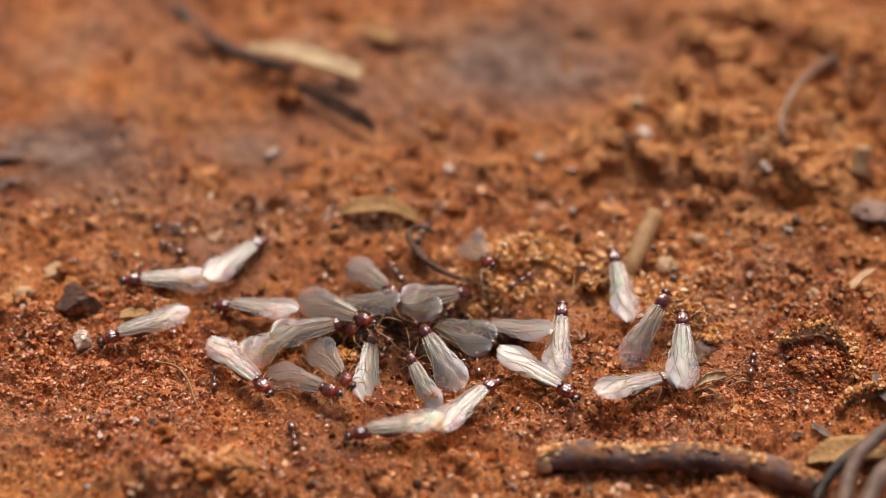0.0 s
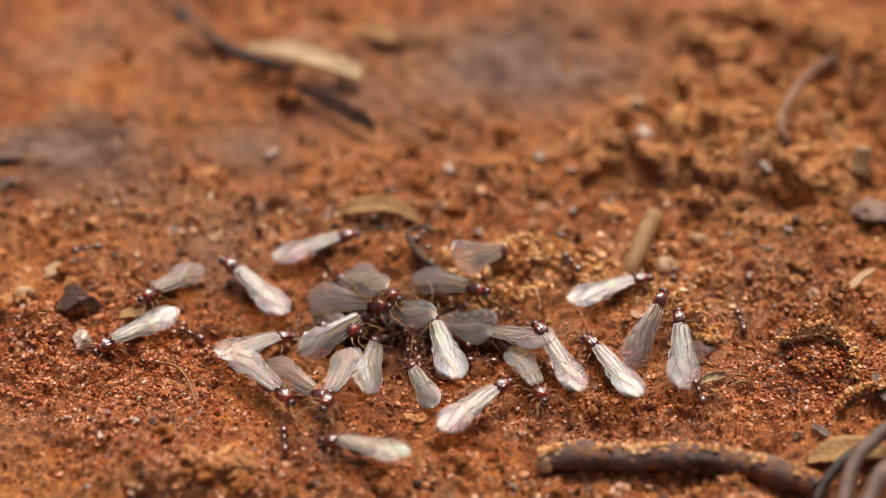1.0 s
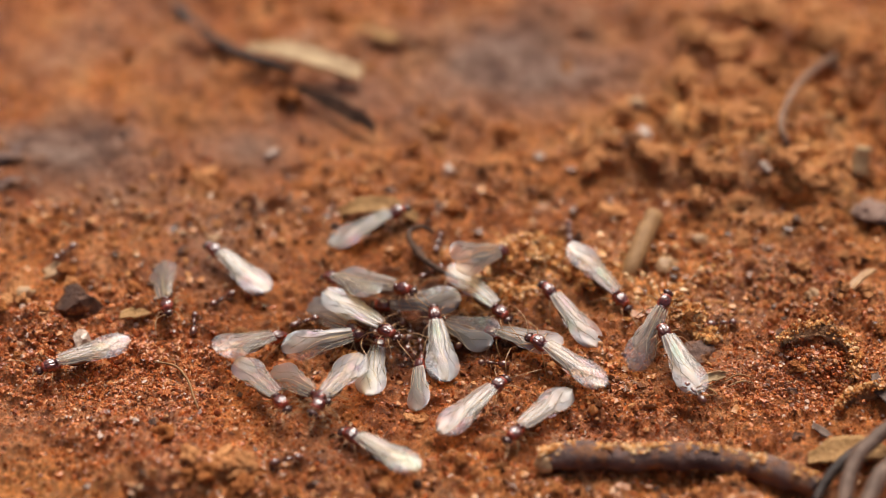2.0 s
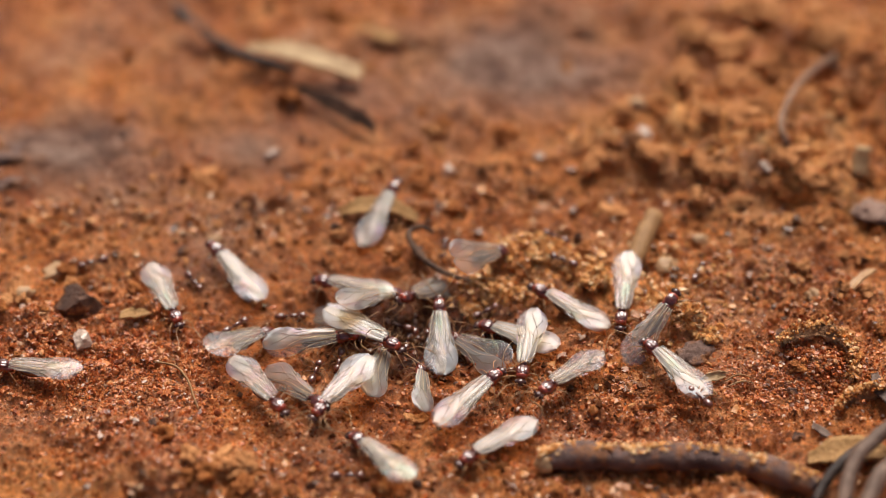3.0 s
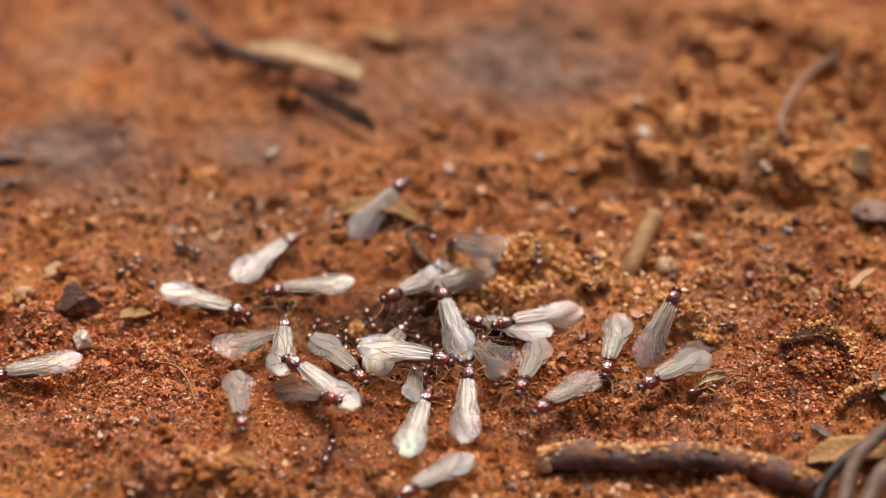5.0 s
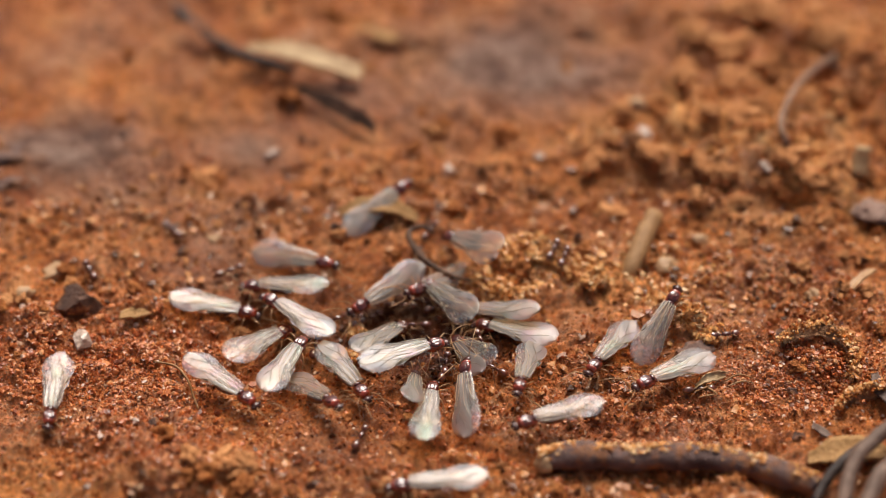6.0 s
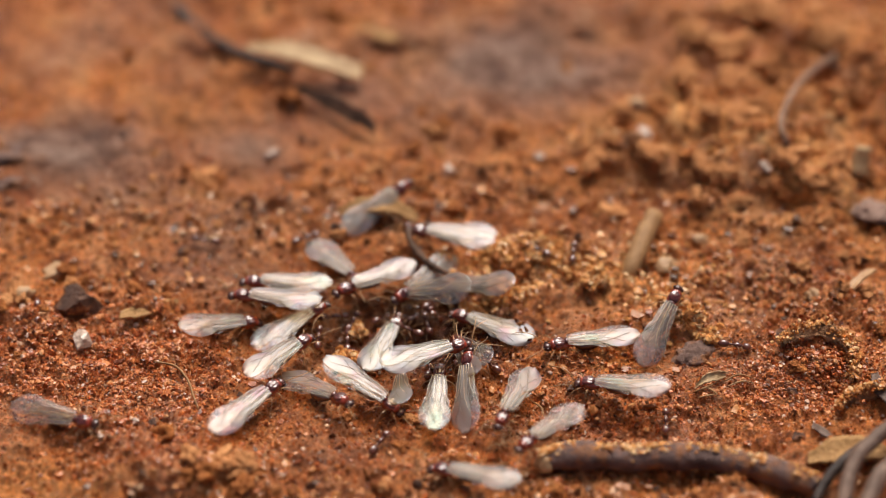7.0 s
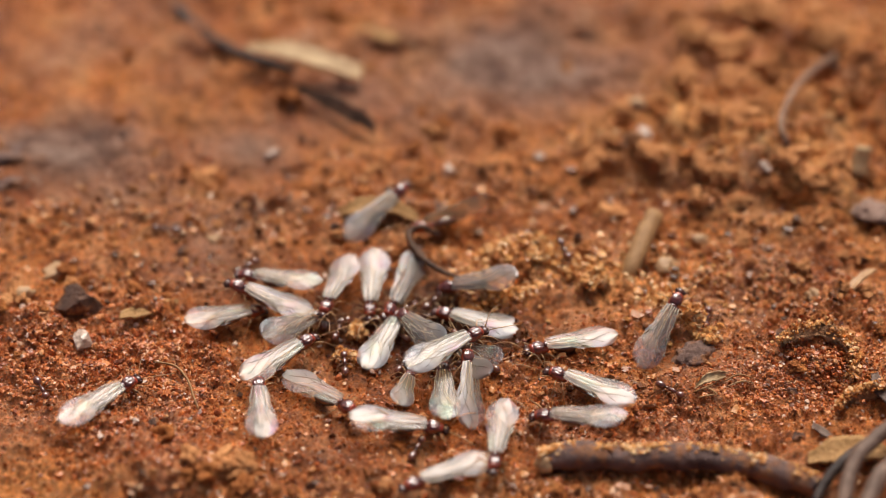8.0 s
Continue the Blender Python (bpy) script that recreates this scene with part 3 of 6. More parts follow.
rim = sheet("curled_leaf", "brown curled leaf rim standing out of soil", "dry leaf", [(33.0, -15.6, 1.6), (33.98, -14.9, 2.3), (36.55, -14.3, 2.5), (38.86, -15.1, 2.2), (39.9, -17.4, 1.7), (39.4, -19.6, 1.0)], (0, 0.75, 0.65), [0.7, 1.1, 1.5, 1.4, 1.1, 0.5], LEAF_RIM, 0.5, 0.1, 34, 0.7)
low_rim = sheet("curled_leaf", "brown curled leaf rim standing out of soil", "dry leaf", [(37.48, -23.06, 0.37), (38.63, -21.96, 1.07), (40.78, -21.53, 1.56), (43.54, -21.44, 1.31)], (0, 0.35, 1), [0.5, 1.2, 1.5, 1.2], LEAF_RIM, 0.42, 0.1, 26, 0.6)
sheet("leaf_sliver", "pale grey leaf sliver at the soil's edge", "dry leaf", [(41.72, -18.89, 1.12), (41.77, -21.4, 1.59), (43.05, -23.77, 1.79)], (1, 0.2, 0.3), [0.7, 1.3, 1.2], GREY_TWIG, 0.2, 0.1)
sheet("leaf_sliver", "pale grey leaf sliver on dark soil", "dry leaf", [(34.97, -24.81, 0.4), (35.81, -26.04, 0.74), (36.97, -27.03, 0.51)], (0.4, 1, 0.2), [0.5, 0.9, 0.4], GREY_TWIG, 0.15, 0.05)
stem("thin_root", "thin tan rootlet lying on soil", "root", [(-28.34, -16.31, 0.14), (-26.14, -17.09, 0.33), (-24.72, -19.07, 0.51), (-23.95, -21.25, 0.62), (-23.29, -23.05, 0.67)], [0.10, 0.12, 0.13, 0.11, 0.07], STRAW, 24, 0.2, 6)
for a, c, d in (((24.17, -20.45, 0.24), (25.36, -20.18, 0.59), (26.65, -19.38, 0.52)), ((24.56, -21.05, 0.08), (25.57, -21.05, 0.41), (26.87, -20.69, 0.18)), ((24.89, -19.66, 0.34), (25.98, -20.6, 0.56), (26.69, -21.32, 0.22)), ((25.16, -11.33, 1.43), (25.73, -12.56, 1.23), (26.1, -13.72, 0.82)), ((24.68, -10.35, 1.64), (25.37, -11.49, 1.43), (25.97, -12.73, 0.93)), ((27.2, -19.2, 0.4), (28.6, -18.6, 0.7), (30.0, -18.7, 0.4)), ((27.4, -19.8, 0.3), (28.9, -19.4, 0.6), (30.1, -19.3, 0.3)), ((8.4, -21.5, 0.2), (9.4, -22.8, 0.5), (9.6, -24.2, 0.3)), ((2.2, -6.2, 0.8), (4.0, -5.6, 1.2), (6.2, -5.7, 0.9))):
    stem("straw_fibre", "short ochre plant fibre on the soil", "fibre", [a, c, d], [0.07, 0.10, 0.06], STRAW, 12, 0.3, 6)
# At (-2.46, -1.1), (33.4, -12.4), (37.6, 6.2): lumps added for shaded gaps.
DARK_PLACES = [((-37.0, -7.9), (1.8, 1.1, 1.15)), ((-36.6, -9.6), (3.1, 1.6, 1.3)), ((-17.13, 22.86), (0.9, 0.7, 0.55)), ((-15.6, 17.66), (0.6, 0.5, 0.5)), ((-2.29, -31.63), (0.7, 0.6, 0.4)), ((-11.4, 2.45), (0.8, 0.6, 0.6)), ((-35.31, 16.98), (0.8, 0.6, 0.4)), ((-2.46, -1.1), (1.5, 1.1, 0.8)), ((33.63, -20.35), (0.8, 0.5, 0.35)), ((33.47, -25.79), (1.0, 0.6, 0.35)), ((-27.2, -0.01), (0.9, 0.6, 0.5)), ((-27.36, -24.74), (0.8, 0.5, 0.3)), ((-19.51, -20.85), (0.5, 0.4, 0.3)), ((14.08, 1.38), (0.7, 0.6, 0.9)), ((33.4, -12.4), (1.9, 0.6, 0.3)), ((37.6, 6.2), (1.1, 0.7, 0.4)), ((44.5, 28.0), (1.6, 1.2, 0.6)), ((41.5, 33.5), (1.8, 1.0, 0.6))]
for k, (p, half) in enumerate(DARK_PLACES):
    stone("stone_and_gap", "dark brown angular stone on red soil, some set in for shaded gaps", "stone", p, half, STONE_AND_GAP, k * 41 if k > 1 else 6, k * 1.7, 0.45, 0.25, 4, group="dark stones", broken=9)
PALE_PLACES = [((22.21, 16.27), 0.95), ((-18.9, 15.24), 0.72), ((0.55, 12.77), 0.66), ((10.47, 14.59), 0.62), ((34.26, 9.01), 0.70), ((-35.61, -13.32), 0.95), ((-29.07, -24.77), 0.30), ((-32.14, -26.66), 0.32), ((45.74, 10.87), 0.5)]
for k, (p, r) in enumerate(PALE_PLACES):
    stone("pale_pebble", "small whitish quartz pebble on red soil", "pebble", p, (r * 1.5, r * 1.15, r * 0.9), PALE_STONE, k * 50, k * 2.3, 0.4, 0.3, 3, group="pale pebbles", broken=6)
TAN_PLACES = [((21.79, 21.44), 1.1), ((-39.98, -3.53), 1.3), ((-42.41, -7.48), 1.1), ((37.35, -8.02), 0.95), ((26.77, 1.12), 1.0), ((23, -3.15), 1.2), ((-23.97, 2.03), 0.7)]
for k, (p, r) in enumerate(TAN_PLACES):
    stone("tan_pebble", "dull tan pebble half bedded in soil", "pebble", p, (r, r * 0.75, r * 0.55), TAN_STONE, k * 37, k * 3.1, 0.6, 0.4, 3, group="tan pebbles")

# clods: eight shapes, strewn in the rough places
rng1 = np.random.RandomState(21)
CLODS = []
for k in range(8):
    c = stone("clod", "crumbly red soil clod on the ground", "clod", (0, 0), (1.0, 0.85, 0.7), TAN_CLOD if k % 4 == 3 else CLOD, 0, 10 + k * 2.9, 0.85, 0.3, 4, group="soil clods")
    CLODS.append(c)
spots = []
for cx, cy, rx, ry, count, small, big in ((31, 15, 11, 5, 50, 0.4, 1.3), (42, 28, 9, 9, 40, 0.5, 1.9), (38, 6, 9, 4, 40, 0.35, 1.0), (39, -14, 4, 4, 16, 0.4, 1.1), (12, -1.5, 5, 1.8, 16, 0.4, 1.0), (-24, 8, 14, 5, 26, 0.4, 1.0), (-36, -8, 8, 4, 14, 0.4, 1.0), (2, 8, 12, 4, 18, 0.4, 1.1), (0, -29, 20, 4, 16, 0.4, 1.0), (-12, 30, 18, 9, 22, 0.5, 1.4)):
    for i in range(count):
        spots.append((cx + rng1.normal() * rx, cy + rng1.normal() * ry, small + (big - small) * rng1.rand() ** 2, int(rng1.randint(8)) if cx < 25 or rng1.rand() < 0.45 else (3, 7)[i % 2]))
spots += [(*(-20.7, -30.4), 1.3, 3), (*(-18.72, -30.28), 1.1, 7), (*(-22.68, -30.9), 1.2, 7), (*(-19.61, -31.2), 1.2, 3), (*(-21.61, -32.55), 1.0, 2), (*(-17.37, -31.18), 0.9, 4), (*(-23.38, -32.75), 0.8, 6), (*(-18.29, -32.8), 1.1, 0), (*(-43.06, -7.71), 1.6, 3), (*(36.92, 10.01), 1.4, 3), (*(39.63, 9.65), 1.7, 7), (*(42.97, 11.37), 1.4, 3), (*(45.11, 10.87), 1.3, 7), (*(33.01, 31.14), 2.2, 3), (*(37.37, 39.72), 2.4, 7), (*(27.73, 29.66), 1.5, 3), (*(20.62, 21), 1.4, 7), (*(16.98, 13.66), 1.8, 3)]
spots = [q for q in spots if ((q[0] - 23) / 5) ** 2 + ((q[1] - 9.5) / 3.2) ** 2 > 1]
for k, (x, y, r, shape) in enumerate(spots):
    c = CLODS[k] if k < 8 else copy_thing(CLODS[shape], pose(0, 0, 0))
    c.scale = (r, r * float(rng1.uniform(0.75, 1.2)), r * float(rng1.uniform(0.7, 1.0)))
    p = on_ground(x, y, -0.2 * r)
    c.matrix_basis = pose(p.x, p.y, p.z, float(rng1.uniform(-20, 20)), float(rng1.uniform(-20, 20)), float(rng1.uniform(0, 360))) @ Matrix.Diagonal((*c.scale, 1))


# clods of loosely stuck grains
def grains_mesh(name, centres, sizes, seed, material, more=None):
    """Jagged grains at centres in millimetres, in one mesh."""
    rng = np.random.RandomState(seed)
    v, f = ico(1)
    n = len(centres)
    body = v[None] * (1 + rng.uniform(-0.4, 0.4, (n, len(v), 1))) * rng.uniform(0.6, 1.3, (n, 1, 3)) * sizes[:, None, None] + centres[:, None]
    points = body.reshape(-1, 3)
    if more is not None:
        points, n = np.concatenate([points, v * more]), n + 1
    faces = (f[None] + (np.arange(n) * len(v))[:, None, None]).reshape(-1, 3)
    me = bpy.data.meshes.new(name)
    me.from_pydata(points * MM, [], faces.tolist())
    me.materials.append(material)
    return me


def crumbly_clod(place, half, count, seed, material=OCHRE):
    """A heap of grains stuck together round a core, with half axes in millimetres, as one thing."""
    rng = np.random.RandomState(seed)
    d = rng.normal(size=(count, 3))
    d /= np.linalg.norm(d, axis=1)[:, None]
    d[:, 2] = np.abs(d[:, 2]) * 1.1 - 0.25
    reach = rng.uniform(0.45, 1.0, (count, 1)) ** 0.5 * (1 + 0.22 * np.sin(d[:, :1] * 5 + seed) + 0.18 * np.cos(d[:, 1:2] * 6 + seed))
    sizes = rng.uniform(0, 1, count) ** 2 * 0.30 + 0.11
    me = grains_mesh("crumbly_clod", d * reach * np.array(half), sizes, seed, material, 0.72 * np.array(half))
    ob = tagged(new("crumbly_clod", me), "crumbly clod of stuck ochre soil grains on the ground", "clod", "crumbly clods")
    p = on_ground(place[0], place[1], -half[2] * 0.15)
    ob.matrix_basis = pose(p.x, p.y, p.z, 0, 0, seed * 40)
    return ob


def crust(leaf, points, count, spread, seed, material):
    """Grains stuck along the edge of a leaf."""
    rng = np.random.RandomState(seed)
    line = np.array([p[:] for p in curve_points(points, 300)])
    at_line = line[rng.randint(0, 300, count)] + rng.normal(0, 1, (count, 3)) * np.array(spread)
    me = grains_mesh("clinging_soil", at_line, rng.uniform(0.08, 0.26, count), seed, material)
    ob = new("clinging_soil", me)
    ob.parent = leaf
    return tagged(ob, "soil grains crusted on the leaf's edge", kind="stuff")


for k, (place, half, count) in enumerate([((5.4, -6.9), (1.6, 1.3, 1.5), 420), ((7.6, -7.3), (0.9, 0.7, 0.7), 160), ((6.6, -1.4), (1.9, 1.4, 0.8), 460), ((9.2, -1.2), (2.1, 1.6, 1.0), 560), ((11.8, -1.8), (2.1, 1.6, 1.0), 560), ((13.9, -3.4), (1.9, 1.5, 0.9), 460), ((15.4, -5.6), (1.5, 1.2, 0.9), 300),
                                              ((23.3, -9.8), (1.7, 1.5, 2.0), 560), ((25.0, -11.3), (1.6, 1.3, 1.7), 520), ((26.2, -13.2), (1.3, 1.0, 1.0), 300), ((21.2, -8.0), (1.3, 1.0, 0.8), 240), ((-9.4, -14.6), (0.8, 1.5, 0.9), 300), ((-8.6, -10.6), (1.2, 0.8, 0.8), 220), ((3.2, -8.4), (1.7, 0.9, 0.9), 280)]):
    crumbly_clod(place, half, count, 31 + k)

crust(rim, [(33.0, -15.4, 2.0), (33.98, -14.6, 2.6), (36.55, -13.9, 2.9), (38.86, -14.7, 2.6), (39.9, -17.2, 2.0), (39.4, -19.4, 1.2)], 420, (0.3, 0.25, 0.22), 61, OCHRE)
crust(rim, [(34.0, -16.4, 1.2), (36.2, -16.2, 1.3), (38.2, -16.8, 1.2), (37.0, -18.4, 1.0)], 520, (0.7, 0.6, 0.25), 62, CRUMB)
crust(low_rim, [(37.48, -23.06, 0.8), (38.63, -21.9, 1.6), (40.78, -21.4, 2.1), (43.54, -21.3, 1.9)], 260, (0.3, 0.25, 0.22), 63, OCHRE)

# soil clinging to the twig, and its pale broken end
end = blob_bm(0.75 * MM, 1.0 * MM, 0.95 * MM, (0, 0, 0), 3, 0.35, 1.4, 6)
tip_part = part("broken_end", end, TAN_STONE, twig, "pale broken end")
tip_part.location = Vector((9.3, -30.1, 0.85)) * MM
rng2 = np.random.RandomState(8)
line = curve_points([Vector(p) * MM for p in ((9.1, -29.82, 0.85), (12.36, -29.26, 1.16), (17.03, -29.71, 1.2), (21.78, -29.35, 1.09), (26.97, -29.89, 0.92), (31.01, -31.12, 0.77), (34.2, -32.61, 0.63))], 200)
bm = bmesh.new()
for i in range(420):
    p = line[min(199, int(rng2.beta(0.55, 0.95) * 200))]
    a = rng2.normal(0.5, 0.45)
    r = rng2.uniform(0.08, 0.30) * MM
    c = p + Vector((rng2.uniform(-0.4, 0.4) * MM, math.sin(a) * 1.25 * MM, math.cos(a) * 1.25 * MM))
    bmesh.ops.create_icosphere(bm, subdivisions=1, radius=r, matrix=Matrix.Translation(c) @ pose(0, 0, 0, a * 70, a * 40, a * 90) @ Matrix.Diagonal((1.3, 0.9, 0.7, 1)))
tagged(part("clinging_soil", bm, OCHRE, twig, "ochre soil crumbs clinging to bark"), kind="stuff")

# ---- the winged ant, built once and copied ----
def wing_half(s, length):
    """Half width in millimetres at share s of a wing's length: a narrow root that flares past the middle into a round tip."""
    k = max(0.0, min(1.0, (s - 0.40) / 0.32))
    flare = k * k * (3 - 2 * k)
    return (0.41 + 0.21 * min(1, s / 0.22) + 0.47 * flare) * math.sqrt(max(0.0, 1 - max(0.0, (s - 0.76) / 0.24) ** 2.3)) * length / 7.0


def wing_spot(s, v, length, side, camber):
    """A place on a wing: s along it, v across it from -1 to 1. Pleats run out from the root, and the tip is wavy."""
    w = wing_half(s, length)
    pleat = 0.042 * math.sin(v * 5.2 + side * 0.8) * max(0.0, 1 - s / 0.62) * min(1.0, s / 0.08)
    z = camber * (1 - v * v) + 0.07 * math.sin(s * 3.1) + pleat + 0.045 * s * s * math.sin(s * 13 + v * 3 + side)
    lean = 0.12 * w * s * side
    return Vector((-s * length + 0.35 * s * v * side * w, v * w - side * 0.22 * s * s + lean, z)) * MM


def wing_bm(length, side, camber):
    bm = bmesh.new()
    n, k = 28, 17
    grid = [[bm.verts.new(wing_spot(i / n, j / (k - 1) * 2 - 1, length, side, camber)) for j in range(k)] for i in range(n + 1)]
    for a, c in zip(grid, grid[1:]):
        for j in range(k - 1):
            bm.faces.new((a[j], c[j], c[j + 1], a[j + 1])).smooth = True
    bmesh.ops.remove_doubles(bm, verts=bm.verts, dist=1e-6)
    return bm


# Veins as share of the length and share of the half width: long ones from the root, then cross veins.
VEINS = [((0.0, 0.75), (0.40, 0.94), (0.76, 0.96)), ((0.0, 0.1), (0.28, 0.25), (0.42, 0.62), (0.55, 0.93)), ((0.28, 0.25), (0.45, 0.05), (0.62, 0.15), (0.80, 0.55)),
         ((0.0, -0.4), (0.30, -0.45), (0.52, -0.60), (0.68, -0.95)), ((0.45, 0.05), (0.50, -0.25), (0.52, -0.60)), ((0.42, 0.62), (0.52, 0.45), (0.62, 0.15)),
         ((0.62, 0.15), (0.74, -0.2), (0.86, -0.5)), ((0.47, 0.90), (0.52, 0.88), (0.57, 0.92))]


def vein_bm(line, length, side, camber, thick):
    bm = bmesh.new()
    flat = curve_points([(s, v * side, 0) for s, v in line], 9)
    tube_into(bm, [wing_spot(p.x, p.y, length, side, camber) + Vector((0, 0, 0.012 * MM)) for p in flat], [thick * MM * (1 - 0.5 * i / 8) for i in range(9)], 4)
    return bm


def leg_bm(knee, foot, thick):
    bm = bmesh.new()
    k, f = Vector(knee), Vector(foot)
    shin = k.lerp(f, 0.62)
    pts = [Vector((0, 0, 0)), k * 0.5 + Vector((0, 0, 0.12 * MM)), k, k.lerp(shin, 0.5), shin, f, f + Vector((f.x, f.y, 0)).normalized() * 0.35 * MM]
    tube_into(bm, pts, [thick * q for q in (1.2, 1.3, 0.8, 0.9, 0.7, 0.5, 0.35)], 5)
    return bm


def antenna_bm(side, scale=1.0):
    bm = bmesh.new()
    pts = [Vector((0, 0, 0)), Vector((0.45, 0.35 * side, 0.25)), Vector((0.95, 0.68 * side, 0.44)), Vector((1.45, 0.86 * side, 0.42)), Vector((2.0, 1.0 * side, 0.30)), Vector((2.4, 1.08 * side, 0.16))]
    tube_into(bm, [p * MM * scale for p in pts], [q * MM * scale for q in (0.036, 0.033, 0.034, 0.038, 0.040, 0.026)], 5)
    return bm


def scutum_bm():
    """The flat shield on a winged ant's back, with two furrows along it and a dent in front."""
    bm = blob_bm(0.66 * MM, 0.60 * MM, 0.25 * MM, (0.16 * MM, 0, 0.27 * MM), 4, 0.12, 2.6, 8)
    for v in bm.verts:
        x, y = v.co.x / MM, v.co.y / MM
        dent = 0.045 * math.exp(-((abs(y) - 0.26) / 0.055) ** 2) + 0.035 * math.exp(-(y / 0.05) ** 2) * (x > 0.25)
        v.co.z -= dent * MM
    return bm


def winged_ant(splay):
    ant = tagged(new("winged_ant"), "winged ant with pale veined wings folded over a glossy red-brown body", "winged ant", "swarm of winged ants")
    thorax = part("thorax", blob_bm(0.98 * MM, 0.66 * MM, 0.56 * MM, (-0.05 * MM, 0, -0.18 * MM), 3, 0.14, 2.2, 1), THORAX, ant)
    part("pronotum", blob_bm(0.34 * MM, 0.56 * MM, 0.42 * MM, (0.74 * MM, 0, -0.06 * MM), 3, 0.12, 2.0, 6), THORAX, thorax)
    part("scutum", scutum_bm(), SCUTUM, thorax)
    part("scutellum", blob_bm(0.24 * MM, 0.40 * MM, 0.22 * MM, (-0.56 * MM, 0, 0.36 * MM), 2, 0.10, 2.0, 9), SCUTUM, thorax)
    head = part("head", blob_bm(0.44 * MM, 0.52 * MM, 0.36 * MM, (1.26 * MM, 0, -0.42 * MM), 3, 0.10, 2.4, 2), HEAD, ant)
    for side in (1, -1):
        part("eye", blob_bm(0.20 * MM, 0.12 * MM, 0.20 * MM, (1.32 * MM, side * 0.46 * MM, -0.34 * MM), 2), HEAD, head)
        part("mandible", blob_bm(0.22 * MM, 0.09 * MM, 0.08 * MM, (1.68 * MM, side * 0.14 * MM, -0.56 * MM), 1), LIMB, head)
        a = part("antenna", antenna_bm(side, 1.2), LIMB, ant)
        a.location = (1.54 * MM, side * 0.20 * MM, -0.33 * MM)
    part("petiole", blob_bm(0.32 * MM, 0.24 * MM, 0.34 * MM, (-1.25 * MM, 0, -0.2 * MM), 2), THORAX, ant)
    part("gaster", blob_bm(1.35 * MM, 0.64 * MM, 0.56 * MM, (-2.75 * MM, 0, -0.28 * MM), 3, 0.04, 1.5, 3), GASTER, ant)
    for side in (1, -1):
        for at_x, knee, foot in ((0.55, (0.85, 0.85, 0.18), (1.75, 1.35, -0.95)), (0.05, (0.05, 1.05, 0.2), (0.1, 1.85, -0.95)), (-0.45, (-0.8, 0.9, 0.2), (-1.85, 1.55, -0.95))):
            leg = part("leg", leg_bm(Vector((knee[0], knee[1] * side, knee[2])) * MM, Vector((foot[0], foot[1] * side, foot[2])) * MM, 0.046 * MM), LIMB, ant)
            leg.location = Vector((at_x, side * 0.42, -0.35)) * MM
    for name, length, camber, z, turn in (("hindwing", 5.2, 0.08, 0.30, splay + 2.5), ("forewing", 7.3, 0.12, 0.46, splay)):
        for side in (1, -1):
            wing = part(name, wing_bm(length, side, camber), WING, ant)
            wing.matrix_basis = pose(-0.62 * MM, side * 0.30 * MM, (z + (0.10 if side > 0 else 0)) * MM, -5 * side, 3.0, -(turn + (0.8 if side > 0 else -0.8)) * side)
            if name == "forewing":
                for k, line in enumerate(VEINS):
                    root = k in (0, 1, 3)
                    part("vein", vein_bm(line, length, side, camber, 0.034 if root else (0.075 if k == 7 else 0.031)), ROOT_VEIN if root else VEIN, wing)
    return ant


def worker_ant():
    """A small wingless ant; its feet stand 0.6 mm under its middle."""
    ant = tagged(new("worker_ant"), "small dark red-brown wingless worker ant with amber legs on the soil", "ant", "worker ants round the swarm")
    part("thorax", blob_bm(0.55 * MM, 0.24 * MM, 0.26 * MM, (0, 0, 0.05 * MM), 2, 0.15, 2.0, 4), WORKER, ant)
    head = part("head", blob_bm(0.46 * MM, 0.42 * MM, 0.34 * MM, (0.90 * MM, 0, 0.05 * MM), 2, 0.05, 2.0, 5), WORKER, ant)
    part("petiole", blob_bm(0.16 * MM, 0.12 * MM, 0.18 * MM, (-0.66 * MM, 0, 0.04 * MM), 1), WORKER, ant)
    part("gaster", blob_bm(0.62 * MM, 0.42 * MM, 0.38 * MM, (-1.35 * MM, 0, 0.05 * MM), 2), WORKER, ant)
    for side in (1, -1):
        a = part("antenna", antenna_bm(side, 0.55), WORKER_LIMB, ant)
        a.location = (1.2 * MM, side * 0.14 * MM, 0.08 * MM)
        part("mandible", blob_bm(0.16 * MM, 0.05 * MM, 0.05 * MM, (1.38 * MM, side * 0.10 * MM, -0.08 * MM), 1), WORKER, head)
        for at_x, knee, foot in ((0.30, (0.45, 0.60, 0.30), (1.0, 1.0, -0.60)), (0.0, (0.0, 0.75, 0.32), (0.0, 1.35, -0.60)), (-0.28, (-0.5, 0.7, 0.32), (-1.2, 1.2, -0.60))):
            leg = part("leg", leg_bm(Vector((knee[0], knee[1] * side, knee[2])) * MM, Vector((foot[0], foot[1] * side, foot[2])) * MM, 0.05 * MM), WORKER_LIMB, ant)
            leg.location = Vector((at_x, side * 0.16, 0)) * MM
    return ant


def stride(thing, k):
    """Swings the legs and antennae of a keyed ant."""
    limbs = [o for o in thing.children if o.name.startswith(("leg", "antenna"))]
    for j, limb in enumerate(limbs):
        m = limb.matrix_basis.copy()
        swing = 13 if limb.name.startswith("leg") else 10
        rows = []
        for i in range(17):
            rows.append((i * 0.5, m @ pose(0, 0, 0, 0, 0, swing * math.sin(i * 2.1 + j * 3.14 + k * 1.3))))
        walk(limb, rows)


